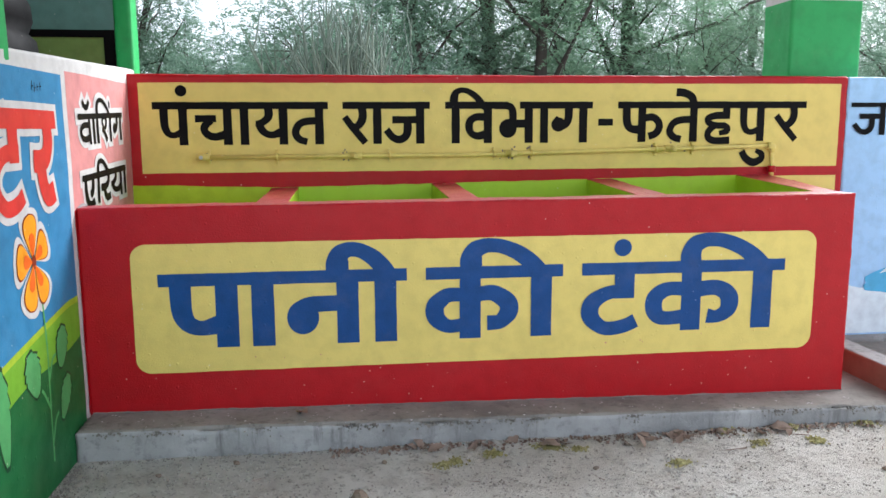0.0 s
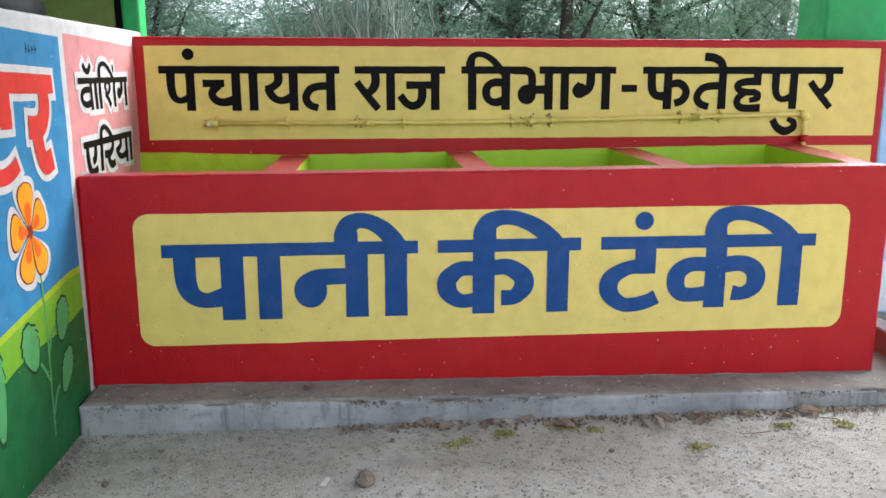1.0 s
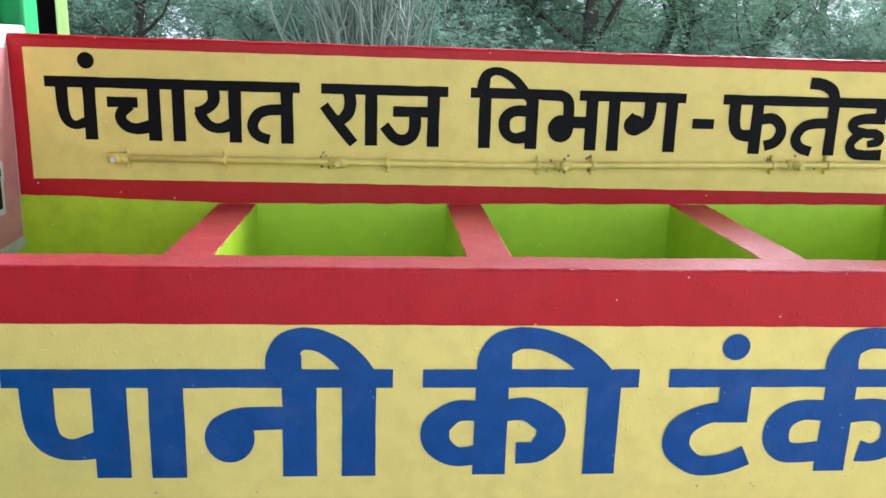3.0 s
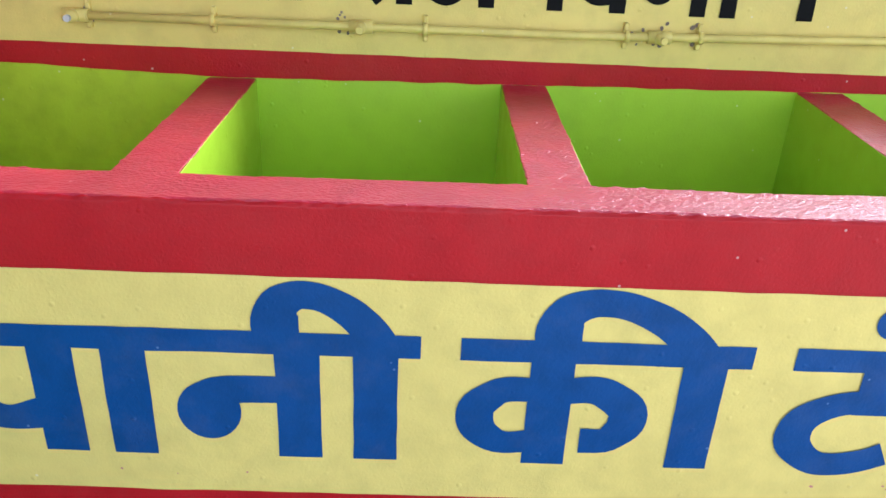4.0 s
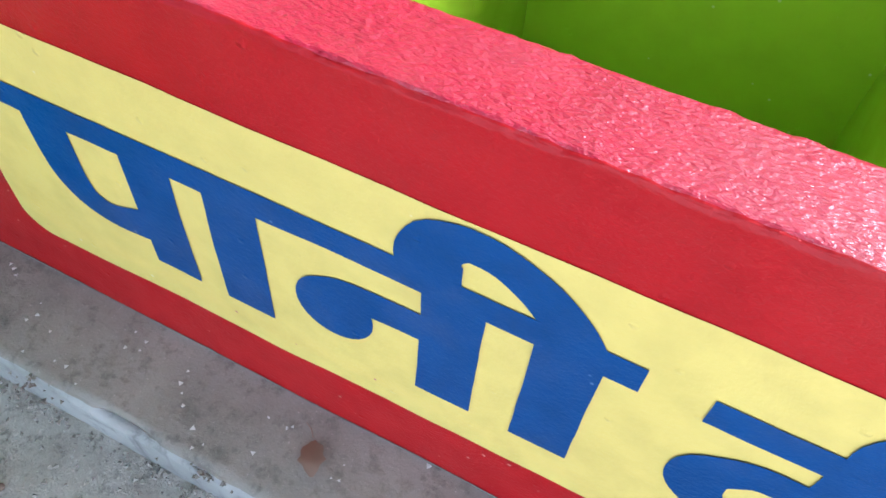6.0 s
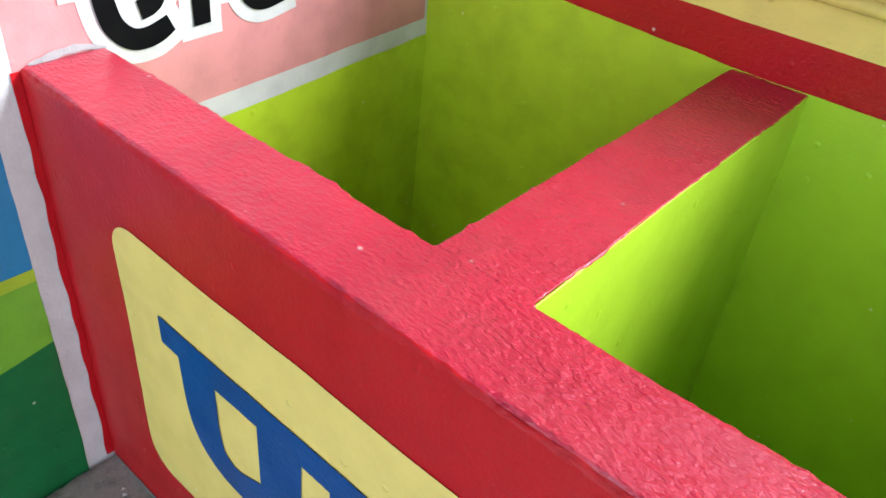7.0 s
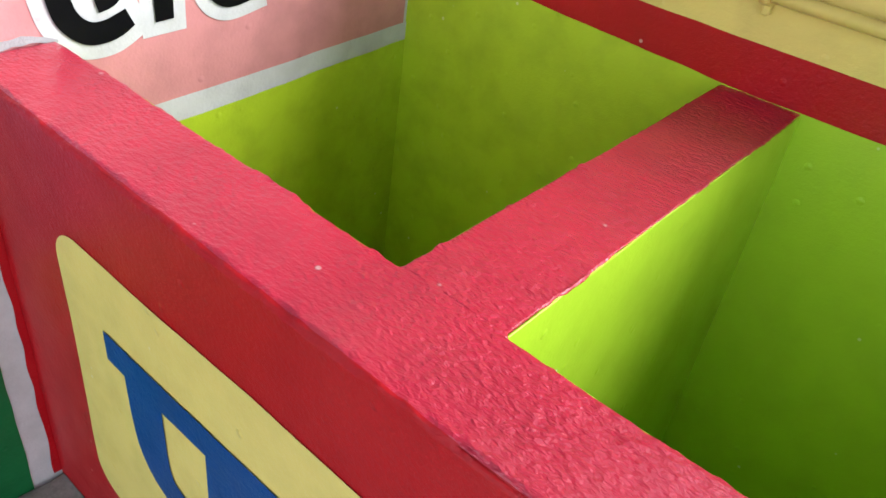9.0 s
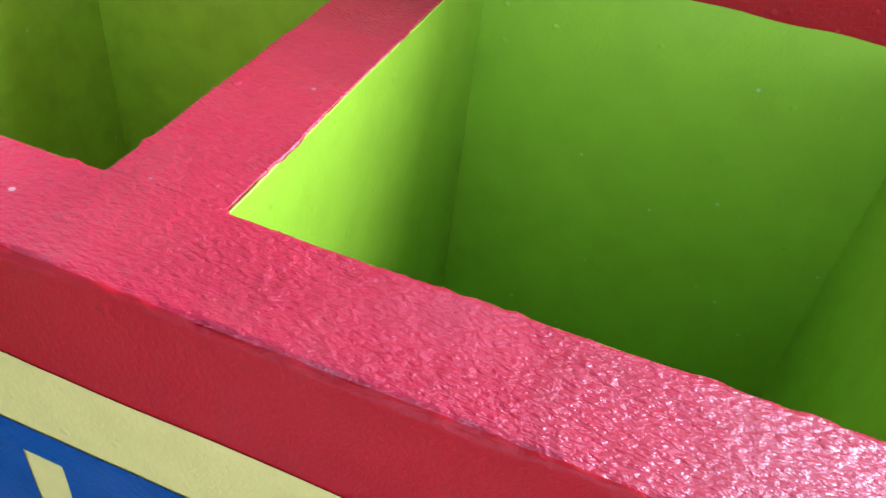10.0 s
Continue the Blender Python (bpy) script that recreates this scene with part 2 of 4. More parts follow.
def plaster_box(name, lo, hi, mats, pick, radius=0.010, cell=0.02, keep=None, shape=None, rough=1.0, butt_axis=None, broken=0.0, lumps=0.0):
    """A plastered block: rounded, chipped arrises and an uneven face. pick(point, normal) gives the material's index,
    keep(point) says where the arris stays square because another wall butts on, shape(point) bends the block."""
    edge = [radius * k for k in (0.33, 0.7, 1.05, 1.7)]
    cells = cell if isinstance(cell, tuple) else (cell, cell, cell)
    g = [steps(lo[i], hi[i], cells[i], edge) for i in range(3)]
    index, verts, faces, picks = {}, [], [], []

    def vert(p):
        key = tuple(round(v, 5) for v in p)
        if key not in index:
            index[key] = len(verts)
            q = Vector(p)
            if not (keep and keep(p)):
                c = Vector([min(max(q[i], lo[i] + radius), hi[i] - radius) for i in range(3)])
                if butt_axis is not None:
                    c[butt_axis] = q[butt_axis]
                off = q - c
                if off.length > radius + 1e-6:
                    chip = 0.0018 * rough * noise.noise(q * 38) + 0.0022 * rough * noise.noise(q * 13) + (2.0 * lumps * noise.noise(q * 90) if lumps else 0.0)
                    if broken:
                        chip -= broken * max(0.0, noise.noise(q * 5.3) + 0.35 * noise.noise(q * 21) - 0.03)
                    if lumps:
                        chip = max(chip, -0.6 * radius)
                    q = c + off.normalized() * (radius + chip - 0.001 * rough)
            w = wobble(p)
            if lumps and abs(p[2] - hi[2]) < 1e-6:
                q.z += lumps * (0.6 * noise.noise(q * 95) + 0.5 * noise.noise(Vector((q.x * 60, q.y * 150, 2.0))) + 0.6 * noise.noise(q * 22))
            for i in range(3):
                if abs(p[i] - lo[i]) < 1e-6:
                    q[i] -= w
                elif abs(p[i] - hi[i]) < 1e-6:
                    q[i] += w
            verts.append(shape(q) if shape else q)
        return index[key]

    for ax in range(3):
        u, v = [i for i in range(3) if i != ax]
        for side, end in ((-1, lo[ax]), (1, hi[ax])):
            for i in range(len(g[u]) - 1):
                for j in range(len(g[v]) - 1):
                    quad = []
                    for a, b in ((i, j), (i + 1, j), (i + 1, j + 1), (i, j + 1)):
                        p = [0, 0, 0]
                        p[ax], p[u], p[v] = end, g[u][a], g[v][b]
                        quad.append(p)
                    ids = [vert(p) for p in quad]
                    mid = Vector([sum(p[k] for p in quad) / 4 for k in range(3)])
                    nrm = [0, 0, 0]
                    nrm[ax] = side
                    flip = (side > 0) != (ax == 1)
                    faces.append(ids if flip else ids[::-1])
                    picks.append(pick(mid, nrm))
    return mesh_object(name, verts, faces, mats, picks, smooth=True)


class Plane:
    """A painted wall face. at(u, v, lift) gives the place u metres along the wall and v up, lift metres proud of it."""
    def __init__(self, kind, fixed, tilt=0.0, pivot=0.0):
        self.kind, self.fixed, self.tilt, self.pivot = kind, fixed, tilt, pivot

    def at(self, u, v, lift):
        v += self.tilt * (u - self.pivot)
        if self.kind == "y":      # faces the camera's start
            p = (u, self.fixed, v)
            return Vector((u, self.fixed - wobble(p) - lift, v))
        p = (self.fixed, u, v)    # faces along +x
        return Vector((self.fixed + wobble(p) + lift, u, v))


LIFTS = {}


def lift_next(key, base):
    LIFTS[key] = LIFTS.get(key, 0) + 1
    return base + 0.00012 * (LIFTS[key] % 14)


def smooth_line(pts, step):
    """Points along a soft curve through pts."""
    if len(pts) == 2:
        n = max(1, math.ceil(math.dist(pts[0][:2], pts[1][:2]) / step))
        return [tuple(a + (b - a) * i / n for a, b in zip(*pts)) for i in range(n + 1)]
    q = [tuple(2 * a - b for a, b in zip(pts[0], pts[1]))] + list(pts) + [tuple(2 * a - b for a, b in zip(pts[-1], pts[-2]))]
    out = []
    for k in range(1, len(q) - 2):
        n = max(3, math.ceil(math.dist(q[k], q[k + 1]) / step))
        for i in range(n):
            t = i / n
            out.append(tuple(0.5 * (2 * b + (c - a) * t + (2 * a - 5 * b + 4 * c - e) * t * t + (3 * b - a - 3 * c + e) * t ** 3)
                             for a, b, c, e in zip(q[k - 1], q[k], q[k + 1], q[k + 2])))
    return out + [tuple(pts[-1])]


def ribbon(plane, pts, width, lift, verts, faces, step=0.012, taper=None):
    """A brush stroke along a curve on a wall; a point's third number, if it has one, is the stroke's breadth there."""
    line = smooth_line(pts, step)
    rows = max(2, math.ceil(width / 0.02))
    start = len(verts)
    for i, (x, y, *own) in enumerate(line):
        ax, ay = line[max(0, i - 1)][:2]
        bx, by = line[min(len(line) - 1, i + 1)][:2]
        n = math.hypot(bx - ax, by - ay) or 1
        nx, ny = -(by - ay) / n, (bx - ax) / n
        w = (own[0] if own else width) * (taper(i / max(1, len(line) - 1)) if taper else 1)
        w += 0.0022 * noise.noise(Vector((x * 21, y * 21, 4.4))) * min(1, width / 0.03)
        for r in range(rows + 1):
            s = (r / rows - 0.5) * w
            verts.append(plane.at(x + nx * s, y + ny * s, lift))
    for i in range(len(line) - 1):
        for r in range(rows):
            a = start + i * (rows + 1) + r
            faces.append((a, a + 1, a + rows + 2, a + rows + 1))


def blob(plane, cx, cy, rx, ry, lift, verts, faces, turn=0.0, sides=28):
    """A filled round spot on a wall."""
    c, s = math.cos(turn), math.sin(turn)
    start = len(verts)
    verts.append(plane.at(cx, cy, lift))
    for ring in (0.5, 1.0):
        for k in range(sides):
            a = 2 * math.pi * k / sides
            x, y = rx * ring * math.cos(a), ry * ring * math.sin(a)
            verts.append(plane.at(cx + c * x - s * y, cy + s * x + c * y, lift))
    for k in range(sides):
        k2 = (k + 1) % sides
        faces.append((start, start + 1 + k, start + 1 + k2))
        faces.append((start + 1 + k, start + 1 + sides + k, start + 1 + sides + k2, start + 1 + k2))


def field(name, plane, u0, u1, v0, v1, lift, mat, parent, corner=0.0, label="", cell=0.02, edge=None, wave=0.0015):
    """A painted rectangle, with rounded corners or a free upper edge, brushed by hand."""
    nu, nv = max(1, math.ceil((u1 - u0) / cell)), max(1, math.ceil((v1 - v0) / cell))
    vs = [v0 + (v1 - v0) * j / nv for j in range(nv + 1)]
    if corner:
        arc = [corner * (1 - math.cos(math.pi / 2 * k / 8)) for k in range(9)]
        vs = sorted(set([v0 + a for a in arc] + [v1 - a for a in arc] + [v for v in vs if v0 + corner < v < v1 - corner]))
    verts, faces = [], []
    for v in vs:
        d = min(v - v0, v1 - v)
        inset = corner - math.sqrt(max(0, corner ** 2 - (corner - d) ** 2)) if corner and d < corner else 0
        for i in range(nu + 1):
            u = u0 + inset + (u1 - u0 - 2 * inset) * i / nu
            y = v
            if edge:
                y = v0 + (edge(u) - v0) * (v - v0) / (v1 - v0)
            if i in (0, nu):
                u += wave * noise.noise(Vector((v * 17, u, 1.7)))
            if v in (vs[0], vs[-1]):
                y += wave * noise.noise(Vector((u * 13, v, 7.7)))
            verts.append(plane.at(u, y, lift))
    for j in range(len(vs) - 1):
        for i in range(nu):
            a = j * (nu + 1) + i
            faces.append((a, a + 1, a + nu + 2, a + nu + 1))
    return under(mesh_object(name, verts, faces, [mat], smooth=True), parent, label)


# ---- letters: strokes in a box, u across and v from the foot (0) to the head line (1) ----
def glyph(kind):
    """Stems (u of upright bars), strokes (u, v and breadth in stems) and round spots (u, v and two radii in stems) of a letter."""
    stems, curves, spots = [], [], []
    if kind == "pa":
        stems, curves = [1.0], [[(-0.02, 0.95, 0.95), (-0.01, 0.5, 0.92), (0.08, 0.29, 0.82), (0.24, 0.19, 0.74), (0.47, 0.16, 0.7), (0.84, 0.22, 0.85)]]
    elif kind == "aa":
        stems = [0.5]
    elif kind == "na":
        stems, curves, spots = [1.0], [[(0.99, 0.53, 0.72), (0.28, 0.51, 0.74), (0.05, 0.44, 0.76)]], [(0.1, 0.29, 0.72, 0.79)]
    elif kind == "ka":
        stems = [0.47]
        curves = [[(0.44, 0.6, 0.66), (0.19, 0.61, 0.67), (0.07, 0.52, 0.78), (0.0, 0.41, 0.86), (0.0, 0.25, 0.86), (0.07, 0.12, 0.74), (0.2, 0.04, 0.64), (0.44, 0.08, 0.66)],
                  [(0.5, 0.59, 0.69), (0.75, 0.63, 0.74), (0.90, 0.54, 0.82), (0.99, 0.42, 0.9), (0.99, 0.27, 0.9), (0.93, 0.16, 0.78), (0.86, 0.09, 0.69), (0.7, 0.08, 0.71)]]
    elif kind == "ka_wide":
        stems = [0.48]
        curves = [[(0.42, 0.59, 0.69), (0.2, 0.6, 0.68), (0.07, 0.53, 0.76), (0.0, 0.40, 0.85), (0.0, 0.21, 0.83), (0.07, 0.08, 0.72), (0.19, 0.05, 0.66), (0.42, 0.08, 0.71)],
                  [(0.53, 0.57, 0.78), (0.78, 0.60, 0.76), (0.92, 0.53, 0.82), (0.99, 0.39, 0.9), (0.98, 0.21, 0.86), (0.91, 0.1, 0.72), (0.81, 0.05, 0.62), (0.7, 0.07, 0.74)]]
    elif kind == "tta":
        curves = [[(0.91, 1.02, 0.97), (0.91, 0.45, 0.97)],
                  [(1.14, 0.58, 0.66), (0.64, 0.58, 0.66), (0.29, 0.5, 0.72), (0.06, 0.36, 0.86), (0.02, 0.17, 0.88), (0.15, 0.02, 0.76), (0.38, -0.09, 0.67), (0.66, -0.10, 0.67), (0.98, -0.05, 0.67), (1.22, 0.03, 0.7)]]
    elif kind == "cha":
        stems, curves = [1.0], [[(-0.15, 0.63, 0.84), (0.6, 0.63, 0.84)], [(0.42, 0.58, 0.84), (0.21, 0.44, 0.88), (0.17, 0.3, 0.88), (0.31, 0.16, 0.88), (0.56, 0.11, 0.86), (0.9, 0.17, 1.0)]]
    elif kind == "ya":
        stems, curves = [1.0], [[(0.38, 0.98, 0.98), (0.41, 0.74, 0.98), (0.3, 0.6, 0.88), (0.07, 0.5, 0.79), (-0.13, 0.48, 0.7)],
                                [(-0.03, 0.5, 0.84), (0.11, 0.31, 0.88), (0.3, 0.19, 0.84), (0.57, 0.16, 0.84), (0.92, 0.24, 1.05)]]
    elif kind == "ta":
        stems, curves = [1.0], [[(0.87, 0.56, 0.88), (0.44, 0.54, 0.88), (0.15, 0.46, 0.88), (-0.01, 0.28, 0.88), (0.01, 0.13, 0.88), (0.18, 0.01, 0.86), (0.47, -0.05, 0.84)]]
    elif kind == "ra":
        curves = [[(0.87, 1.01, 0.98), (0.95, 0.74, 0.98), (0.86, 0.53, 0.98), (0.61, 0.39, 0.88), (0.38, 0.4, 0.65)], [(-0.06, 0.67, 0.79), (0.23, 0.46, 0.84), (0.61, 0.21, 0.84), (1.08, -0.09, 0.79)]]
    elif kind == "ra_barred":
        curves = [[(0.83, 0.94, 1.0), (0.86, 0.73, 1.0), (0.74, 0.57, 1.0), (0.53, 0.47, 1.0), (0.19, 0.44, 1.0), (-0.21, 0.45, 1.0)],
                  [(0.26, 0.34, 1.0), (0.36, 0.12, 1.0), (0.52, -0.01, 1.0), (0.74, -0.04, 1.0), (1.1, 0.01, 1.0)]]
    elif kind == "ja":
        stems, curves = [1.0], [[(0.12, 0.58, 0.86), (0.95, 0.58, 0.86)], [(0.6, 0.54, 0.98), (0.6, 0.27, 0.98), (0.53, 0.09, 0.93), (0.35, 0.0, 0.93), (0.14, 0.06, 0.88), (-0.07, 0.29, 0.84)]]
    elif kind == "va":
        stems, curves = [1.0], [[(0.89, 0.65, 0.9), (0.39, 0.65, 0.9), (0.08, 0.55, 0.93), (-0.01, 0.38, 0.93), (0.09, 0.19, 0.87), (0.42, 0.09, 0.87), (0.89, 0.14, 1.05)]]
    elif kind == "bha":
        stems, spots = [1.0], [(0.18, 0.31, 1.07, 1.13)]
        curves = [[(-0.35, 0.99, 0.87), (0.15, 0.98, 0.87), (0.32, 0.9, 0.9), (0.37, 0.75, 0.93), (0.37, 0.44, 0.93)], [(0.22, 0.45, 0.97), (0.95, 0.45, 0.97)]]
    elif kind == "ga":
        stems, spots = [1.0], [(0.12, 0.42, 0.9, 0.87)]
        curves = [[(0.48, 0.96, 1.0), (0.47, 0.63, 1.0), (0.38, 0.44, 0.93), (0.18, 0.35, 0.93)], [(-0.02, 0.61, 0.73), (0.09, 0.52, 0.87), (0.16, 0.42, 0.93)]]
    elif kind == "pha":
        stems = [0.48]
        curves = [[(0.0, 0.96, 1.0), (0.02, 0.5, 1.0), (0.14, 0.29, 0.93), (0.42, 0.25, 1.05)], [(0.54, 0.6, 0.9), (0.8, 0.63, 0.93), (0.97, 0.5, 0.93), (1.01, 0.32, 0.93), (0.9, 0.13, 0.9), (0.69, 0.05, 0.9)]]
    elif kind == "ha":
        curves = [[(0.96, 0.98, 0.97), (0.96, 0.67, 0.97)], [(1.15, 0.68, 0.9), (0.4, 0.67, 0.9), (0.0, 0.58, 0.83), (0.08, 0.44, 0.8), (0.47, 0.37, 0.8), (0.89, 0.37, 0.83)],
                  [(0.82, 0.37, 0.83), (1.01, 0.3, 0.87), (0.99, 0.19, 0.8), (0.61, 0.13, 0.6)], [(0.4, 0.38, 0.8), (0.07, 0.22, 0.83), (0.0, 0.06, 0.83), (0.15, -0.06, 0.87), (0.47, -0.1, 0.87), (1.17, -0.09, 0.93)]]
    elif kind == "sha":
        stems = [1.0]
        curves = [[(0.24, 0.56, 0.55), (0.12, 0.72, 0.75), (0.22, 0.93, 0.8), (0.46, 0.93, 0.8), (0.56, 0.72, 0.9), (0.42, 0.50, 0.8), (0.12, 0.42, 0.75)], [(0.10, 0.44, 0.75), (0.36, 0.24, 0.8), (0.56, -0.06, 1.0)]]
    elif kind == "e":
        curves = [[(-0.08, 0.98, 1.0), (-0.08, 0.74, 1.05), (-0.04, 0.46, 1.05), (0.03, 0.21, 1.05), (0.18, 0.01, 1.05), (0.37, -0.1, 1.05), (0.6, -0.11, 1.05), (0.79, -0.06, 1.05), (0.97, 0.02, 0.95)],
                  [(0.81, 0.95, 1.0), (0.82, 0.65, 1.05), (0.76, 0.47, 1.05), (0.66, 0.37, 1.05), (0.47, 0.32, 1.0)]]
    return stems, curves, spots


def write(plane, parent, mat, head, foot, stem, bar, lift, letters, heads, extras=(), name="painted_letter", grow=0.0):
    """A line of hand-painted letters. letters: (kind, from, to); heads: (from, to) of the head lines;
    extras: (shape, from, to, low, high) for the marks above and below. grow: how far an outline stands out all round."""
    mid = head - bar / 2
    low = foot + stem / 2
    key = name + str(round(plane.fixed, 2)) + str(round(head, 2))

    def up():
        return lift_next(key, lift)

    def stroke(pts, width, verts, faces):
        """A stroke whose points may carry a breadth in stems."""
        line = [(x, y, (own[0] * stem if own else width) + 2 * grow) for x, y, *own in pts]
        if grow:
            (ax, ay, aw), (bx, by, _) = line[0], line[1]
            n = math.hypot(ax - bx, ay - by) or 1
            (cx, cy, cw), (ex, ey, _) = line[-1], line[-2]
            k = math.hypot(cx - ex, cy - ey) or 1
            line[0] = (ax + (ax - bx) / n * grow, ay + (ay - by) / n * grow, aw)
            line[-1] = (cx + (cx - ex) / k * grow, cy + (cy - ey) / k * grow, cw)
        ribbon(plane, line, width + 2 * grow, up(), verts, faces, step=max(0.004, stem * 0.14))

    for kind, a, b in letters:
        verts, faces = [], []
        stems, curves, spots = glyph(kind)
        at = lambda u, v: (a + stem / 2 + u * (b - a - stem), low + v * (mid - low))
        for u in stems:
            x = at(u, 0)[0] if kind != "aa" else (a + b) / 2
            stroke([(x, mid), (x, foot)], stem, verts, faces)
        for line in curves:
            stroke([(*at(u, v), w) for u, v, w in line], stem, verts, faces)
        for u, v, rx, ry in spots:
            x, y = at(u, v)
            blob(plane, x, y, stem * rx + grow, stem * ry + grow, up(), verts, faces)
        under(mesh_object(name, verts, faces, [mat]), parent)
    for a, b in heads:
        verts, faces = [], []
        stroke([(a, mid), (b, mid)], bar, verts, faces)
        under(mesh_object("head_line", verts, faces, [mat]), parent)
    for shape, a, b, lo, hi in extras:
        verts, faces = [], []
        at = lambda u, v: (a + u * (b - a), lo + v * (hi - lo))
        if shape == "dot":
            blob(plane, (a + b) / 2, (lo + hi) / 2, (b - a) / 2 + grow, (hi - lo) / 2 + grow, up(), verts, faces)
        elif shape == "arch":
            stroke([(*at(u, v), w) for u, v, w in ((0.126, -0.1, 1.03), (0.123, 0.23, 1.03), (0.167, 0.57, 0.88), (0.26, 0.73, 0.72), (0.353, 0.765, 0.67), (0.493, 0.70, 0.67), (0.677, 0.44, 0.74), (0.83, 0.06, 0.80), (0.965, -0.36, 0.70))], stem, verts, faces)
        elif shape == "flag":
            stroke([(*at(u, v), w) for u, v, w in ((0.02, 0.74, 0.95), (0.40, 0.68, 0.98), (0.70, 0.42, 1.0), (0.82, 0.0, 1.0))], stem, verts, faces)
        elif shape == "hook":
            stroke([(*at(u, v), w) for u, v, w in ((0.12, 0.86, 0.85), (0.28, 0.46, 0.93), (0.55, 0.24, 1.0), (0.83, 0.42, 0.9), (0.83, 0.72, 0.8), (0.62, 0.88, 0.5))], stem, verts, faces)
        elif shape == "cup":
            stroke([(*at(u, v), w) for u, v, w in ((0, 0.9, 0.75), (0.3, 0.15, 0.85), (0.7, 0.15, 0.85), (1, 0.9, 0.75))], stem, verts, faces)
        elif shape == "bar":
            stroke([at(0, 0.5), at(1, 0.5)], hi - lo, verts, faces)
        under(mesh_object("vowel_mark", verts, faces, [mat]), parent)


# ---- setting ----
TOP, REAR_TOP = 0.87, 0.870          # the rim at the front and where it meets the rear wall
WALL_Y = 0.775                       # the rear wall's painted face
WALL_H = 1.385
END_X = 2.94                         # outer face of the tank's end wall


def ground_sheet():
    ys = sorted(set([-400, -120, -40, -15, -8] + [-6 + 0.1 * i for i in range(50)] + [-0.98 + 0.014 * i for i in range(62)] + [0.1, 0.5, 2, 4, 7, 12, 20, 40, 90, 200, 600]))
    xs = sorted(set([-400, -120, -40, -15, -6, -3, -1, -0.5] + [-0.2 + 0.018 * i for i in range(206)] + [3.9, 4.6, 6, 9, 15, 40, 120, 400]))

    def height(x, y):
        h = 0.006 * noise.noise(Vector((x * 2.2, y * 2.2, 0)))
        if abs(x) < 6 and abs(y) < 6:
            h += 0.010 + 0.005 * noise.noise(Vector((x * 9, y * 9, 3))) + 0.0045 * max(0, noise.noise(Vector((x * 23, y * 23, 5)))) + 0.003 * noise.noise(Vector((x * 47, y * 47, 8)))
        return h

    verts = [Vector((x, y, height(x, y))) for y in ys for x in xs]
    n = len(xs)
    faces = [(j * n + i, j * n + i + 1, (j + 1) * n + i + 1, (j + 1) * n + i) for j in range(len(ys) - 1) for i in range(n - 1)]
    return tagged(mesh_object("ground", verts, faces, [M_GROUND], smooth=True), "dusty grey-brown earth ground with grit", "ground", kind="structure")


ground_sheet()


def fall(q):
    """The plinth drops a little towards its far end."""
    return Vector((q.x, q.y, q.z - 0.016 * max(0, q.x) * min(1, max(0, q.z / 0.12))))


def broken_edge(p, n):
    return 1 if n[2] > 0 else 0


plinth = plaster_box("plinth", (0.0, -0.185, -0.05), (5.2, WALL_Y, 0.122), [M_CEM, M_CEMTOP], broken_edge, radius=0.016, cell=0.0125, shape=fall, rough=2.2, broken=0.06)
tagged(plinth, "low grey cement plinth with chipped edge and drips", "plinth", kind="structure")

left_slope = lambda q: Vector((q.x, q.y, q.z + (0.028 * (q.y - 0.79) if q.z > 1.0 else 0)))
wall_left = plaster_box("wall_left", (-0.13, -1.9, -0.05), (0.0, 0.92, 1.41), [M_WHITE], lambda p, n: 0, radius=0.008, cell=0.03, shape=left_slope)
tagged(wall_left, "painted masonry wall with mural and white top edge", "wall", kind="structure")


wall_rear = plaster_box("wall_rear", (-0.03, WALL_Y, -0.05), (3.395, WALL_Y + 0.13, WALL_H), [M_RED], lambda p, n: 0, radius=0.009, cell=0.02, rough=1.4)
tagged(wall_rear, "red painted low wall with yellow sign panel", "wall", kind="structure")
wall_blue = plaster_box("wall_blue", (3.395, WALL_Y + 0.002, -0.05), (6.5, WALL_Y + 0.13, WALL_H - 0.004), [M_PALEB], lambda p, n: 0, radius=0.008, cell=0.05)
tagged(wall_blue, "pale blue painted wall with white clouds", "wall", kind="structure")

FRONT, REAR, SIDE = Plane("y", 0.0), Plane("y", WALL_Y), Plane("x", 0.0)
SIDE_LINES = Plane("x", 0.0, 0.030, 0.37)      # its lettering climbs a little
BLUEW = Plane("y", WALL_Y + 0.002)

# ---- rear wall: sign panel, lettering ----
sign = field("sign_panel", REAR, 0.045, 3.356, 0.950, 1.348, 0.0014, M_YEL, wall_rear, label="yellow painted sign panel")
field("lower_panel", REAR, 3.02, 3.356, 0.14, 0.905, 0.0014, M_YEL, wall_rear, label="yellow painted patch below the sign")
field("basin_lining", REAR, 0.66, 2.86, 0.10, 0.888, 0.0026, M_LIME, wall_rear, label="lime green basin lining", wave=0.003, edge=lambda u: 0.8705 + 0.0145 * u)
field("basin_lining", REAR, -0.01, 0.66, 0.10, 0.888, 0.0026, M_LIME_DULL, wall_rear, label="olive lime basin lining", wave=0.003, edge=lambda u: 0.899 - 0.029 * u)
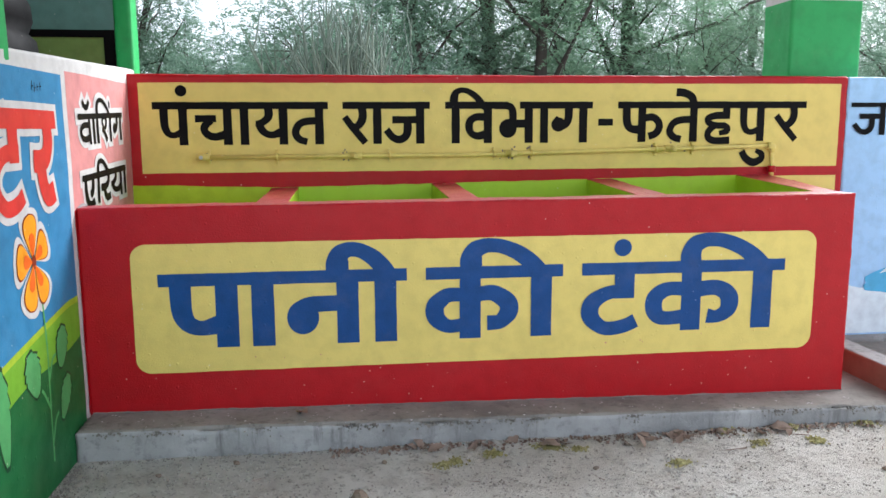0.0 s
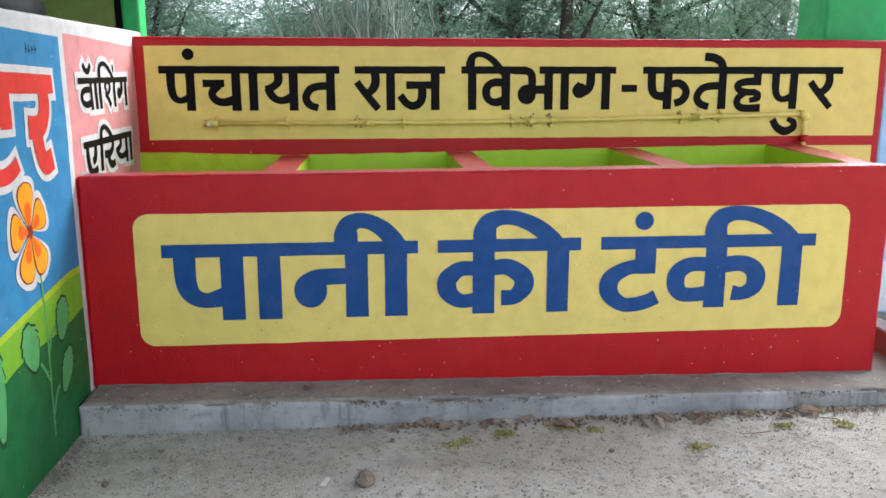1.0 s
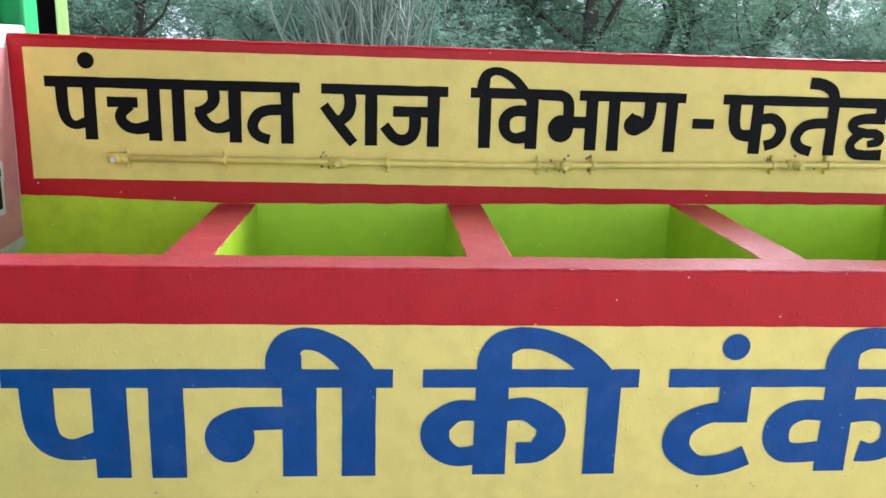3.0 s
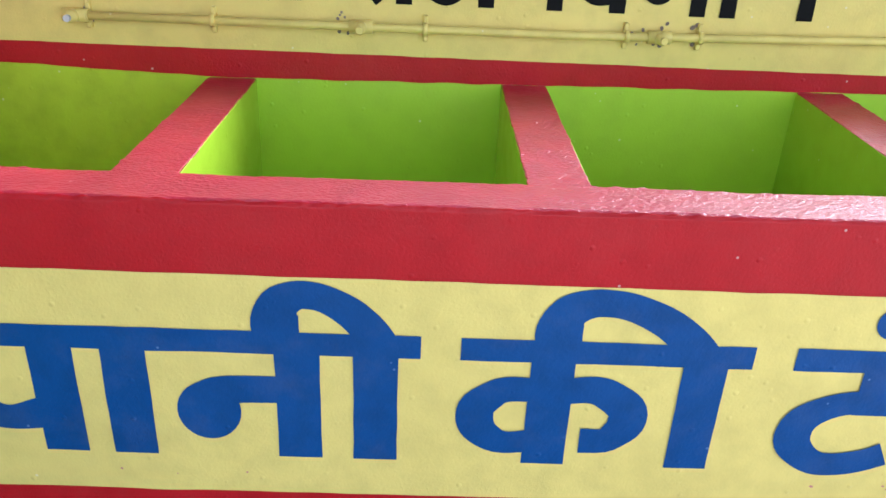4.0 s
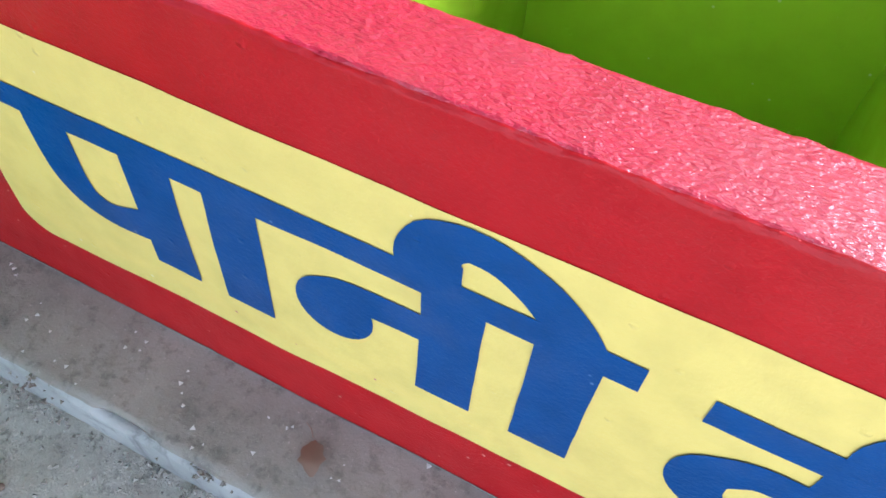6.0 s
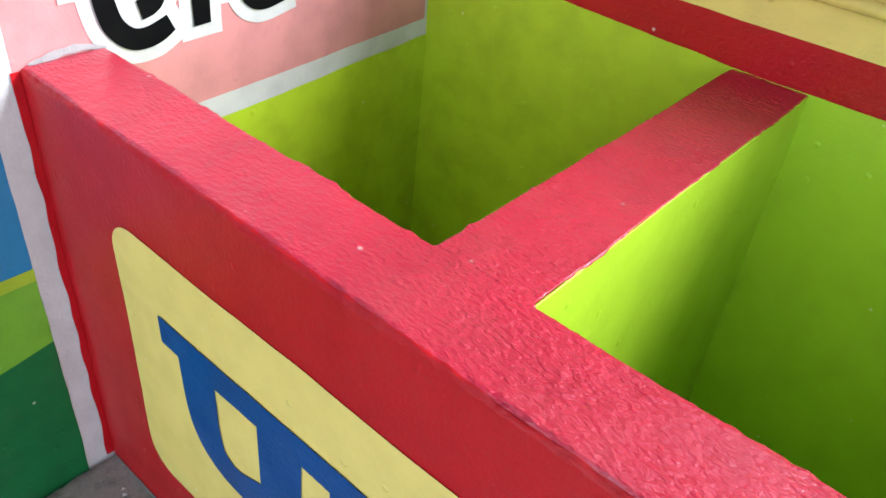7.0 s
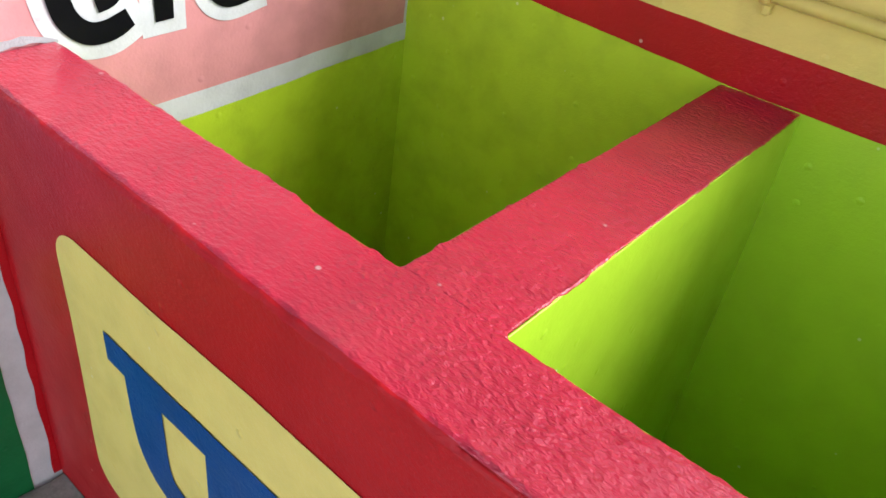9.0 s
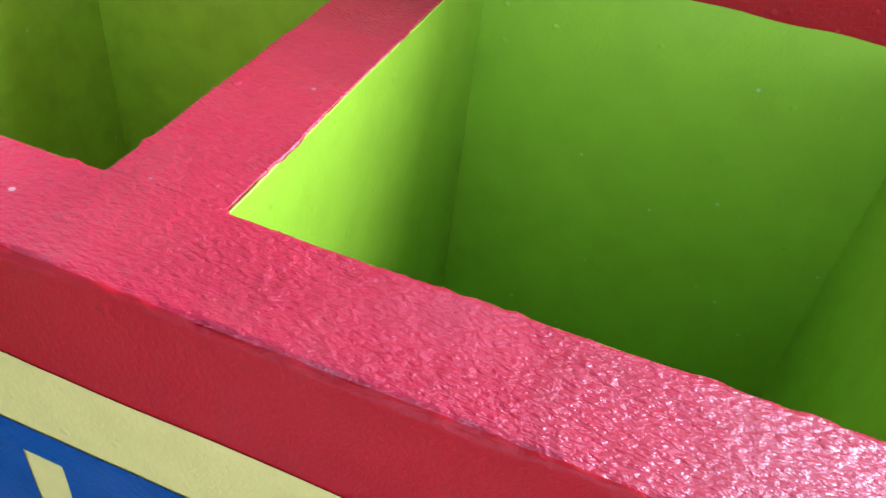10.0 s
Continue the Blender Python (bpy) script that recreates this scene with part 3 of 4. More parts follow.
write(REAR, wall_rear, M_BLACK, 1.264, 1.074, 0.0385, 0.032, 0.0028,
      [("pa", 0.132, 0.250), ("cha", 0.282, 0.443), ("aa", 0.478, 0.516), ("ya", 0.542, 0.688), ("ta", 0.705, 0.848),
       ("ra", 0.929, 1.049), ("aa", 1.072, 1.110), ("ja", 1.123, 1.307),
       ("aa", 1.434, 1.471), ("va", 1.497, 1.623), ("bha", 1.658, 1.817), ("aa", 1.853, 1.889), ("ga", 1.905, 2.079),
       ("pha", 2.252, 2.452), ("ta", 2.471, 2.625), ("ha", 2.660, 2.794), ("pa", 2.841, 2.965), ("ra", 3.013, 3.142)],
      [(0.101, 0.869), (0.935, 1.333), (1.404, 1.70), (1.755, 2.105), (2.229, 3.180)],
      [("dot", 0.203, 0.253, 1.288, 1.337), ("arch", 1.423, 1.600, 1.259, 1.334), ("bar", 2.133, 2.205, 1.152, 1.184),
       ("flag", 2.513, 2.624, 1.256, 1.326), ("hook", 2.839, 2.982, 0.951, 1.039)])

# ---- left wall: mural ----
hill = lambda u: 0.572 - 0.14 * max(0.0, -0.13 - u) ** 1.1
dark_hill = lambda u: 0.430 + 0.105 * (u + 0.083) + 0.012 * math.sin(9 * u)
field("sky_field", SIDE, -1.88, -0.047, 0.012, 1.325, 0.0008, M_SKYB, wall_left, label="sky blue mural background")
field("hill_rim", SIDE, -1.88, -0.047, 0.012, 0.60, 0.0014, M_RIMGREEN, wall_left, edge=lambda u: max(0.03, hill(u)), label="yellow-green hill edge")
field("hill", SIDE, -1.88, -0.047, 0.012, 0.58, 0.0019, M_MGREEN, wall_left, edge=lambda u: max(0.025, hill(u) - 0.022), label="mid green painted hill")
field("dark_hill", SIDE, -1.88, -0.047, 0.012, 0.45, 0.0024, M_DGREEN, wall_left, edge=lambda u: max(0.02, dark_hill(u)), label="dark green painted hill")
field("pink_field", SIDE, -0.008, 0.765, 0.70, 1.342, 0.0012, M_PINK, wall_left, label="pink painted field")
field("white_line", SIDE, 0.09, 0.80, 0.60, 0.75, 0.0018, M_WHITE, wall_left, edge=lambda u: 0.731 + 0.036 * u / 0.79, label="white line under the pink field")
field("basin_lining", SIDE, 0.10, 0.80, 0.10, 0.722, 0.0028, M_LIME_DULL, wall_left, edge=lambda u: 0.692 + 0.041 * (u / 0.79), label="lime green basin lining", wave=0.003)

L1 = [("va", 0.102, 0.226), ("aa", 0.250, 0.276), ("aa", 0.294, 0.320), ("sha", 0.338, 0.486), ("ga", 0.508, 0.630)]
X1 = [("arch", 0.283, 0.492, 1.205, 1.274), ("cup", 0.148, 0.226, 1.228, 1.256), ("dot", 0.464, 0.483, 1.222, 1.256)]
L2 = [("e", 0.115, 0.236), ("aa", 0.256, 0.284), ("ra_barred", 0.308, 0.428), ("ya", 0.436, 0.586), ("aa", 0.614, 0.640)]
X2 = [("arch", 0.248, 0.412, 0.986, 1.040)]
for mat, grow, lift in ((M_WHITE, 0.020, 0.0020), (M_BLACK, 0.0, 0.0042)):
    write(SIDE_LINES, wall_left, mat, 1.208, 1.094, 0.025, 0.021, lift, L1, [(0.083, 0.644)], X1, name="outline" if grow else "painted_letter", grow=grow)
    write(SIDE_LINES, wall_left, mat, 0.9885, 0.869, 0.029, 0.024, lift, L2, [(0.085, 0.648)], X2, name="outline" if grow else "painted_letter", grow=grow)
for mat, grow, lift in ((M_WHITE, 0.022, 0.0020), (M_SIGNRED, 0.0, 0.0042)):
    write(SIDE, wall_left, mat, 1.204, 0.910, 0.070, 0.058, lift, [("tta", -0.66, -0.435), ("ra_barred", -0.350, -0.165)], [(-0.70, -0.142)], [],
          name="outline" if grow else "painted_letter", grow=grow)
verts, faces = [], []
for i, (a, lo, hi) in enumerate(((-0.305, 1.262, 1.292), (-0.285, 1.258, 1.288), (-0.262, 1.262, 1.284), (-0.238, 1.264, 1.290))):
    ribbon(SIDE, [(a, lo), (a + 0.004, hi)], 0.004, 0.0016 + 0.0001 * i, verts, faces)
    ribbon(SIDE, [(a - 0.002, lo + 0.012), (a + 0.012, lo + 0.014)], 0.0035, 0.0016 + 0.0001 * i, verts, faces)
under(mesh_object("pen_mark", verts, faces, [M_BLACK]), wall_left, "small dark pen marks")


def petal_strip(cx, cy, angle, length, width, lift, mat, name):
    """A rounded petal from the flower's middle outwards."""
    verts, faces = [], []
    tip = (cx + length * math.cos(angle), cy + length * math.sin(angle))
    root = (cx + 0.012 * math.cos(angle), cy + 0.012 * math.sin(angle))
    ribbon(SIDE, [root, tip], width, lift, verts, faces, step=0.006,
           taper=lambda t: 0.05 + 1.75 * t ** 0.95 * (1 - t ** 4) ** 0.6)
    return under(mesh_object(name, verts, faces, [mat]), wall_left)


FLOWER = (-0.405, 0.748)
for i, (turn, length, width) in enumerate(((95, 0.145, 0.092), (28, 0.125, 0.080), (172, 0.125, 0.092), (248, 0.150, 0.082), (302, 0.150, 0.076))):
    a = radians(turn)
    petal_strip(*FLOWER, a, length + 0.022, width + 0.044, 0.0022 + 0.00012 * i, M_WHITE, "petal_outline")
    petal_strip(*FLOWER, a, length + 0.004, width + 0.010, 0.0032 + 0.00012 * i, M_BROWN, "petal_line")
    petal_strip(*FLOWER, a, length, width, 0.0040 + 0.00012 * i, M_ORANGE, "petal")
    petal_strip(*FLOWER, a, length * 0.62, width * 0.42, 0.0048 + 0.00012 * i, M_PETALRED, "petal_shade")
verts, faces = [], []
blob(SIDE, *FLOWER, 0.016, 0.022, 0.0050, verts, faces)
under(mesh_object("flower_heart", verts, faces, [M_BROWN]), wall_left)


def leaf(cx, cy, length, width, turn, name="painted_leaf"):
    """A toothed leaf with a dark outline."""
    c, s = math.cos(turn), math.sin(turn)
    for k, (grow, lift, mat) in enumerate(((1.0, 0.0034, M_LEAFLINE), (0.90, 0.0040, M_LEAFFILL))):
        line = []
        for i in range(33):
            t = i / 32
            tooth = 0.75 * max(0.0, t - 0.25) * (1 - (t * 5.2) % 1)
            line.append((t, width / 2 * math.sin(math.pi * (0.03 + t * 0.95)) ** 0.6 * (0.78 + tooth)))
        verts = [SIDE.at(cx, cy, lift)]
        ring = [((t - 0.5) * length, w) for t, w in line] + [((t - 0.5) * length, -w) for t, w in reversed(line)]
        for x, y in ring:
            verts.append(SIDE.at(cx + grow * (c * x - s * y), cy + grow * (s * x + c * y), lift))
        n = len(ring)
        under(mesh_object(name if k else "leaf_outline", verts, [(0, 1 + i, 1 + (i + 1) % n) for i in range(n)], [mat]), wall_left)


for args in ((-0.235, 0.440, 0.150, 0.120, 1.2), (-0.475, 0.415, 0.165, 0.135, 1.9), (-0.235, 0.270, 0.165, 0.10, 1.05), (-0.70, 0.36, 0.30, 0.11, 1.6)):
    leaf(*args)
verts, faces = [], []
for i, line in enumerate(([(-0.365, 0.62), (-0.355, 0.40), (-0.37, 0.10)], [(-0.355, 0.36), (-0.32, 0.42), (-0.285, 0.43)],
                          [(-0.36, 0.27), (-0.40, 0.33), (-0.42, 0.35)], [(-0.365, 0.16), (-0.33, 0.22), (-0.30, 0.24)])):
    ribbon(SIDE, line, 0.011, 0.0028 + 0.0001 * i, verts, faces)
under(mesh_object("painted_stem", verts, faces, [M_LEAFFILL]), wall_left, "pale green painted flower stem")

# ---- blue wall: clouds, lettering that begins there ----
cl = random.Random(5)
for k in range(26):
    verts, faces = [], []
    u, v = 3.42 + cl.random() * 1.5, 0.16 + cl.random() * 0.62
    pts = [(u, v), (u + 0.10, v + cl.uniform(-0.03, 0.04)), (u + 0.22, v + cl.uniform(-0.03, 0.03)), (u + cl.uniform(0.3, 0.5), v + cl.uniform(-0.04, 0.04))]
    ribbon(BLUEW, pts, cl.uniform(0.04, 0.12), 0.0014 + 0.00012 * k, verts, faces, taper=lambda t: 0.15 + math.sin(math.pi * min(1, t + 0.02)) ** 0.8)
    under(mesh_object("cloud_stroke" if k % 4 else "wave_stroke", verts, faces, [M_CLOUD if k % 4 else M_WAVE]), wall_blue)
field("cloud_base", BLUEW, 3.40, 6.4, 0.09, 0.42, 0.0010, M_CLOUD, wall_blue, edge=lambda u: 0.36 + 0.05 * math.sin(u * 7) + 0.03 * math.sin(u * 17))
write(BLUEW, wall_blue, M_BLACK, 1.258, 1.10, 0.030, 0.022, 0.0056, [("ja", 3.43, 3.60), ("aa", 3.75, 3.79)], [(3.415, 3.86)], [])


# ---- posts ----
def post(name, lo, hi, band, label, facet=0.0):
    """A square rendered post, green with a white top."""
    ob = plaster_box(name, lo, hi, [M_PGREEN, M_WHITE], lambda p, n: 1 if p.z > band else 0, radius=0.012 + facet, cell=0.04)
    return tagged(ob, label, "pillar", kind="structure")


post("pillar_right", (3.155, WALL_Y + 0.132, -0.05), (3.535, WALL_Y + 0.40, 2.85), 1.75, "bright green masonry pillar with white top band")
post("pillar_corner", (-0.075, WALL_Y + 0.132, -0.05), (0.004, WALL_Y + 0.24, 2.85), 2.4, "bright green masonry pillar at the wall's corner")
post("pillar_left", (-0.14, -0.66, 1.33), (0.0, -0.44, 2.85), 2.4, "bright green post standing on the mural wall")

# ---- the outbuilding past the left wall ----
# only the lower wall is in view; the height above is added to block sky
shed = tagged(plaster_box("wall_outbuilding", (-4.5, 2.2, -0.05), (-0.40, 2.35, 4.1), [M_OLIVE], lambda p, n: 0, cell=0.12),
              "olive green wall with black painted border", "wall", kind="structure")
SHEDW = Plane("y", 2.2)
field("teal_field", SHEDW, -4.45, -0.41, 1.72, 4.05, 0.0015, M_TEAL, shed, cell=0.1, label="grey teal upper wall")
field("border", SHEDW, -4.45, -0.41, 1.695, 1.74, 0.003, M_BLACK, shed, cell=0.1, label="black painted border")
field("border", SHEDW, -0.485, -0.402, 0.0, 1.74, 0.0045, M_BLACK, shed, cell=0.1)
# roof out of view: assumed from the pillars, sized to shade the tank
tagged(plaster_box("roof", (-4.6, -2.0, 2.85), (5.4, 1.15, 2.97), [M_CEM], lambda p, n: 0, cell=0.25), "unseen flat grey concrete roof slab on the pillars", "roof", kind="structure")
# unseen slab, added to block sky light and reflections from the left
tagged(plaster_box("unseen_slab_left", (-4.6, 1.152, 4.1), (-0.15, 5.0, 4.22), [M_TEAL], lambda p, n: 0, cell=0.25), "unseen flat slab added to block sky at the left", "roof", kind="structure")

# two walls out of view, added to keep daylight off the drum
tagged(plaster_box("unseen_side_wall", (-4.65, -1.9, -0.05), (-4.5, 2.35, 2.85), [M_OLIVE], lambda p, n: 0, cell=0.25), "unseen olive green side wall added to darken the drum", "wall", kind="structure")
tagged(plaster_box("unseen_front_wall", (-4.65, -2.05, -0.05), (-0.13, -1.9, 2.85), [M_OLIVE], lambda p, n: 0, cell=0.25), "unseen olive green front wall added to darken the drum", "wall", kind="structure")

# black plastic water drum past the left wall
def lathe(profile, sides=40):
    bm = bmesh.new()
    rings = [[bm.verts.new((r * math.cos(2 * math.pi * k / sides), r * math.sin(2 * math.pi * k / sides), z)) for k in range(sides)] for r, z in profile]
    for r1, r2 in zip(rings, rings[1:]):
        for k in range(sides):
            bm.faces.new((r1[k], r1[(k + 1) % sides], r2[(k + 1) % sides], r2[k])).smooth = True
    bm.faces.new(rings[0][::-1])
    bm.faces.new(rings[-1])
    return bm


drum = tagged(new("water_drum"), "black ribbed plastic water drum behind the mural wall", "water drum")
drum.location = (-1.10, 1.45, 0.0)
profile = [(0.40, 0.0), (0.44, 0.02)]
for k in range(5):
    z0 = 0.04 + 0.325 * k
    profile += [(0.44, z0 + 0.02), (0.47, z0 + 0.06), (0.485, z0 + 0.16), (0.47, z0 + 0.265), (0.435, z0 + 0.30)]
part("body", lathe(profile + [(0.46, 1.70), (0.455, 1.78), (0.40, 1.90), (0.28, 1.98), (0.18, 2.0)]), M_DRUM, drum)
part("lid", lathe([(0.20, 1.995), (0.21, 2.01), (0.21, 2.04), (0.19, 2.055)]), M_DRUM, drum)


# ---- the tank ----
tank = tagged(new("water_tank"), "red masonry water trough with lime green basins and yellow sign", "water tank")
PARTS = [(0.608, 0.728), (1.338, 1.452), (2.085, 2.205), (2.835, END_X)]


def butt(p):
    return p[2] > TOP - 0.012 and p[1] > 0.108 and any(a - 0.001 < p[0] < b + 0.001 for a, b in PARTS)


def front_pick(p, n):
    if n[1] > 0:
        return (3 if p.x < 0.66 else 2) if p.z < TOP - 0.003 else 1
    return 1 if n[2] > 0 and p.y > 0.004 else 0


front = plaster_box("front_wall", (0.0, 0.0, 0.03), (END_X, 0.12, TOP), [M_RED, M_RIM, M_LIME, M_LIME_DULL], front_pick, radius=0.006, cell=(0.0055, 0.006, 0.02), keep=butt, rough=1.5, broken=0.0025, lumps=0.0011,
                    shape=lambda q: Vector((q.x, q.y, q.z + 0.004 * q.x * (q.z > 0.7))))
under(front, tank, "red painted front wall with rough rim")


def rise(q):
    return Vector((q.x, q.y, q.z + ((REAR_TOP - TOP) * (q.y - 0.12) / 0.655 + (0.004 + 0.0105 * (q.y - 0.12) / 0.655) * q.x if q.z > 0.7 else 0)))


for a, b in PARTS:
    end = b == END_X

    def side_pick(p, n, end=end):
        if n[2] > 0:
            return 1
        if p.z > TOP - 0.0012:
            return 1
        if p.x < 0.65 and n[0] < 0:
            return 3
        return 0 if end and n[0] > 0 else 2

    wide = 0.05 if end else 0.0
    ob = plaster_box("end_wall" if end else "partition", (a, 0.1185, 0.03), (b, WALL_Y + 0.02, TOP), [M_RED, M_RIM, M_LIME, M_LIME_DULL], side_pick, radius=0.0022, cell=(0.006, 0.0055, 0.02), lumps=0.0011,
                     butt_axis=1, rough=1.5,
                     shape=lambda q, w=wide, e=b: rise(Vector((q.x + (w * (q.y - 0.12) / 0.655 if abs(q.x - e) < 0.02 else 0), q.y, q.z))))
    under(ob, tank)
floor_bm = bmesh.new()
bmesh.ops.create_grid(floor_bm, x_segments=40, y_segments=10, size=0.5, matrix=Matrix.Translation((1.42, 0.45, 0.15)) @ Matrix.Diagonal((2.83, 0.68, 1, 1)))
part("basin_floor", floor_bm, M_LIME, tank, "lime green basin floor")

panel = field("front_panel", FRONT, 0.173, 2.785, 0.262, 0.738, 0.0014, M_YEL, tank, corner=0.055, label="yellow sign panel with rounded corners")
write(FRONT, tank, M_BLUE, 0.629, 0.352, 0.081, 0.047, 0.0028,
      [("pa", 0.303, 0.543), ("aa", 0.587, 0.676), ("na", 0.716, 0.980), ("aa", 1.034, 1.126),
       ("ka", 1.225, 1.589), ("aa", 1.630, 1.716), ("tta", 1.822, 2.056), ("ka_wide", 2.083, 2.475), ("aa", 2.523, 2.608)],
      [(0.264, 1.160), (1.231, 1.757), (1.832, 2.656)],
      [("arch", 0.875, 1.112, 0.629, 0.728), ("arch", 1.361, 1.694, 0.629, 0.732), ("dot", 1.957, 2.026, 0.653, 0.720), ("arch", 2.221, 2.592, 0.631, 0.735)])
# white line where the mural's border meets the tank
field("border", SIDE, -0.047, -0.008, 0.13, 1.33, 0.0008, M_WHITE, wall_left)
field("red_edge", SIDE, -0.011, 0.004, 0.125, 0.866, 0.0030, M_RED, wall_left, label="uneven red paint edge beside the tank", wave=0.004, cell=0.008)


# ---- pipe on the rear wall ----
def tube(points, radius, sides=14):
    bm = bmesh.new()
    rings = []
    for i, p in enumerate(points):
        a, b = Vector(points[max(0, i - 1)]), Vector(points[min(len(points) - 1, i + 1)])
        ahead = (b - a).normalized()
        q = ahead.to_track_quat("Z", "Y")
        r = radius[i] if isinstance(radius, (list, tuple)) else radius
        rings.append([bm.verts.new(Vector(p) + q @ Vector((r * math.cos(2 * math.pi * k / sides), r * math.sin(2 * math.pi * k / sides), 0))) for k in range(sides)])
    for r1, r2 in zip(rings, rings[1:]):
        for k in range(sides):
            f = bm.faces.new((r1[k], r1[(k + 1) % sides], r2[(k + 1) % sides], r2[k]))
            f.smooth = True
    bm.faces.new(rings[0][::-1])
    bm.faces.new(rings[-1])
    return bm


pipe = tagged(new("water_pipe"), "thin yellow painted plastic pipe with plugged outlets", "pipe")
PY = WALL_Y - 0.024
pz = lambda x: 1.021 + 0.031 * max(0, (x - 1.5) / 1.5)
part("run", tube([(x, PY, pz(x)) for x in (0.30, 0.9, 1.5, 2.0, 2.5, 2.99)], 0.0098), M_PVC, pipe)
part("drop", tube([(3.0, PY, 1.055), (3.002, PY, 1.0), (3.004, PY, 0.905)], 0.0115), M_PVC, pipe)
part("elbow", tube([(2.975, PY, 1.0515), (2.995, PY, 1.0525), (3.003, PY, 1.047), (3.004, PY, 1.02)], 0.0165), M_PVC, pipe)
part("collar", tube([(3.004, PY, 0.925), (3.004, PY, 0.955)], 0.019), M_RED, pipe, "red painted pipe collar")
for x in (0.338, 0.636, 1.145, 1.631, 1.81, 2.414, 2.60):
    clip = part("clip", tube([(x - 0.006, PY + 0.002, pz(x)), (x + 0.006, PY + 0.002, pz(x))], 0.0155), M_PVC, pipe)
    bm = bmesh.new()
    bmesh.ops.create_cube(bm, size=1, matrix=Matrix.Translation((x, WALL_Y - 0.006, pz(x))) @ Matrix.Diagonal((0.011, 0.02, 0.062, 1)))
    bmesh.ops.bevel(bm, geom=bm.edges[:], offset=0.002, segments=1, affect="EDGES")
    part("strap", bm, M_PVC, clip)
for x in (0.312, 0.99, 1.71, 2.485):
    tee = part("tee", tube([(x - 0.028, PY, pz(x)), (x + 0.028, PY, pz(x))], 0.0155), M_PVC, pipe)
    part("outlet", tube([(x, PY, pz(x)), (x, PY - 0.030, pz(x)), (x, PY - 0.031, pz(x)), (x, PY - 0.042, pz(x))], [0.0145, 0.0145, 0.011, 0.010]), M_PVC, tee)
    part("plug", tube([(x, PY - 0.042, pz(x)), (x, PY - 0.052, pz(x))], 0.008), M_WHITE if x < 0.5 else M_PVC, tee, "whitish thread plug" if x < 0.5 else "")

# dried dabs of paint on the tank's front, a mortar seam at its foot, brown smears behind the pipe's joints
fl = random.Random(17)
for k in range(34):
    verts, faces = [], []
    x = fl.choice((0.45, 0.62, 1.0, 1.35, 1.95, 2.05, 2.3, 2.55)) + fl.gauss(0, 0.16)
    z = fl.uniform(0.125, 0.255) if k < 24 else fl.uniform(0.27, 0.35)
    r = fl.uniform(0.0012, 0.0032)
    blob(FRONT, min(2.9, max(0.05, x)), z, r, r * fl.uniform(0.6, 1.6), 0.0034, verts, faces, fl.uniform(0, 3), 9)
    under(mesh_object("paint_fleck", verts, faces, [M_FLECK]), tank)
verts, faces = [], []
ribbon(FRONT, [(0.01 + 0.0976 * k, 0.1225 - 0.016 * (0.01 + 0.0976 * k) + fl.uniform(-0.002, 0.002)) for k in range(31)], 0.009, 0.0018, verts, faces,
       taper=lambda t: 0.55 + 0.45 * noise.noise(Vector((t * 60, 1.5, 0.2))) + 0.3 * noise.noise(Vector((t * 190, 4.5, 0.2))))
under(mesh_object("mortar_seam", verts, faces, [M_CRUMB]), tank, "grey crumbling mortar seam at the foot")
verts, faces = [], []
for x0 in (0.340, 0.945, 1.655, 1.715, 1.80, 2.42, 2.50, 2.56):
    for k in range(7):
        r = fl.uniform(0.002, 0.006)
        blob(REAR, x0 + fl.gauss(0, 0.013), pz(x0) + fl.uniform(-0.024, 0.030), r, r * fl.uniform(0.4, 1.5), 0.0042 + 0.00002 * k, verts, faces, fl.uniform(0, 3), 10)
under(mesh_object("cement_smears", verts, faces, [M_ROCK]), wall_rear, "brown cement smears behind the pipe joints")

# ---- low kerb past the tank ----
kerb = plaster_box("kerb", (3.11, -0.16, 0.05), (3.22, 0.60, 0.175), [M_BRICKRED, M_CEM], lambda p, n: 1 if n[2] > 0 else 0, radius=0.008, cell=0.03)
tagged(kerb, "low brick kerb with pale cement top", "kerb", kind="structure")
foot = plaster_box("wall_foot", (3.40, 0.70, 0.04), (5.2, WALL_Y, 0.085), [M_CEM], lambda p, n: 0, radius=0.008, cell=0.05)
tagged(foot, "grey cement ledge at the wall's foot", "kerb", kind="structure")

# cement smear where the rim meets the mural wall
verts, faces = [], []
ribbon(SIDE, [(0.012, 0.870), (0.05, 0.876), (0.085, 0.877), (0.118, 0.868)], 0.013, 0.0052, verts, faces, taper=lambda t: 0.35 + 0.65 * math.sin(math.pi * min(1, t + 0.02)) * (0.8 + 0.3 * math.sin(t * 23)))
under(mesh_object("cement_smear", verts, faces, [M_CEM]), wall_left, "grey cement smear above the rim")


# ---- trees and scrub past the rear wall ----
def skin(paths, sides=7):
    """One mesh of tapered tubes; each path is a list of (point, radius)."""
    verts, faces = [], []
    for path in paths:
        base = len(verts)
        for i, (p, r) in enumerate(path):
            a, b = path[max(0, i - 1)][0], path[min(len(path) - 1, i + 1)][0]
            q = (b - a).to_track_quat("Z", "Y")
            for k in range(sides):
                t = 2 * math.pi * k / sides
                verts.append(p + q @ Vector((r * math.cos(t), r * math.sin(t), 0)))
        for i in range(len(path) - 1):
            for k in range(sides):
                a = base + i * sides
                faces.append((a + k, a + (k + 1) % sides, a + sides + (k + 1) % sides, a + sides + k))
    return verts, faces


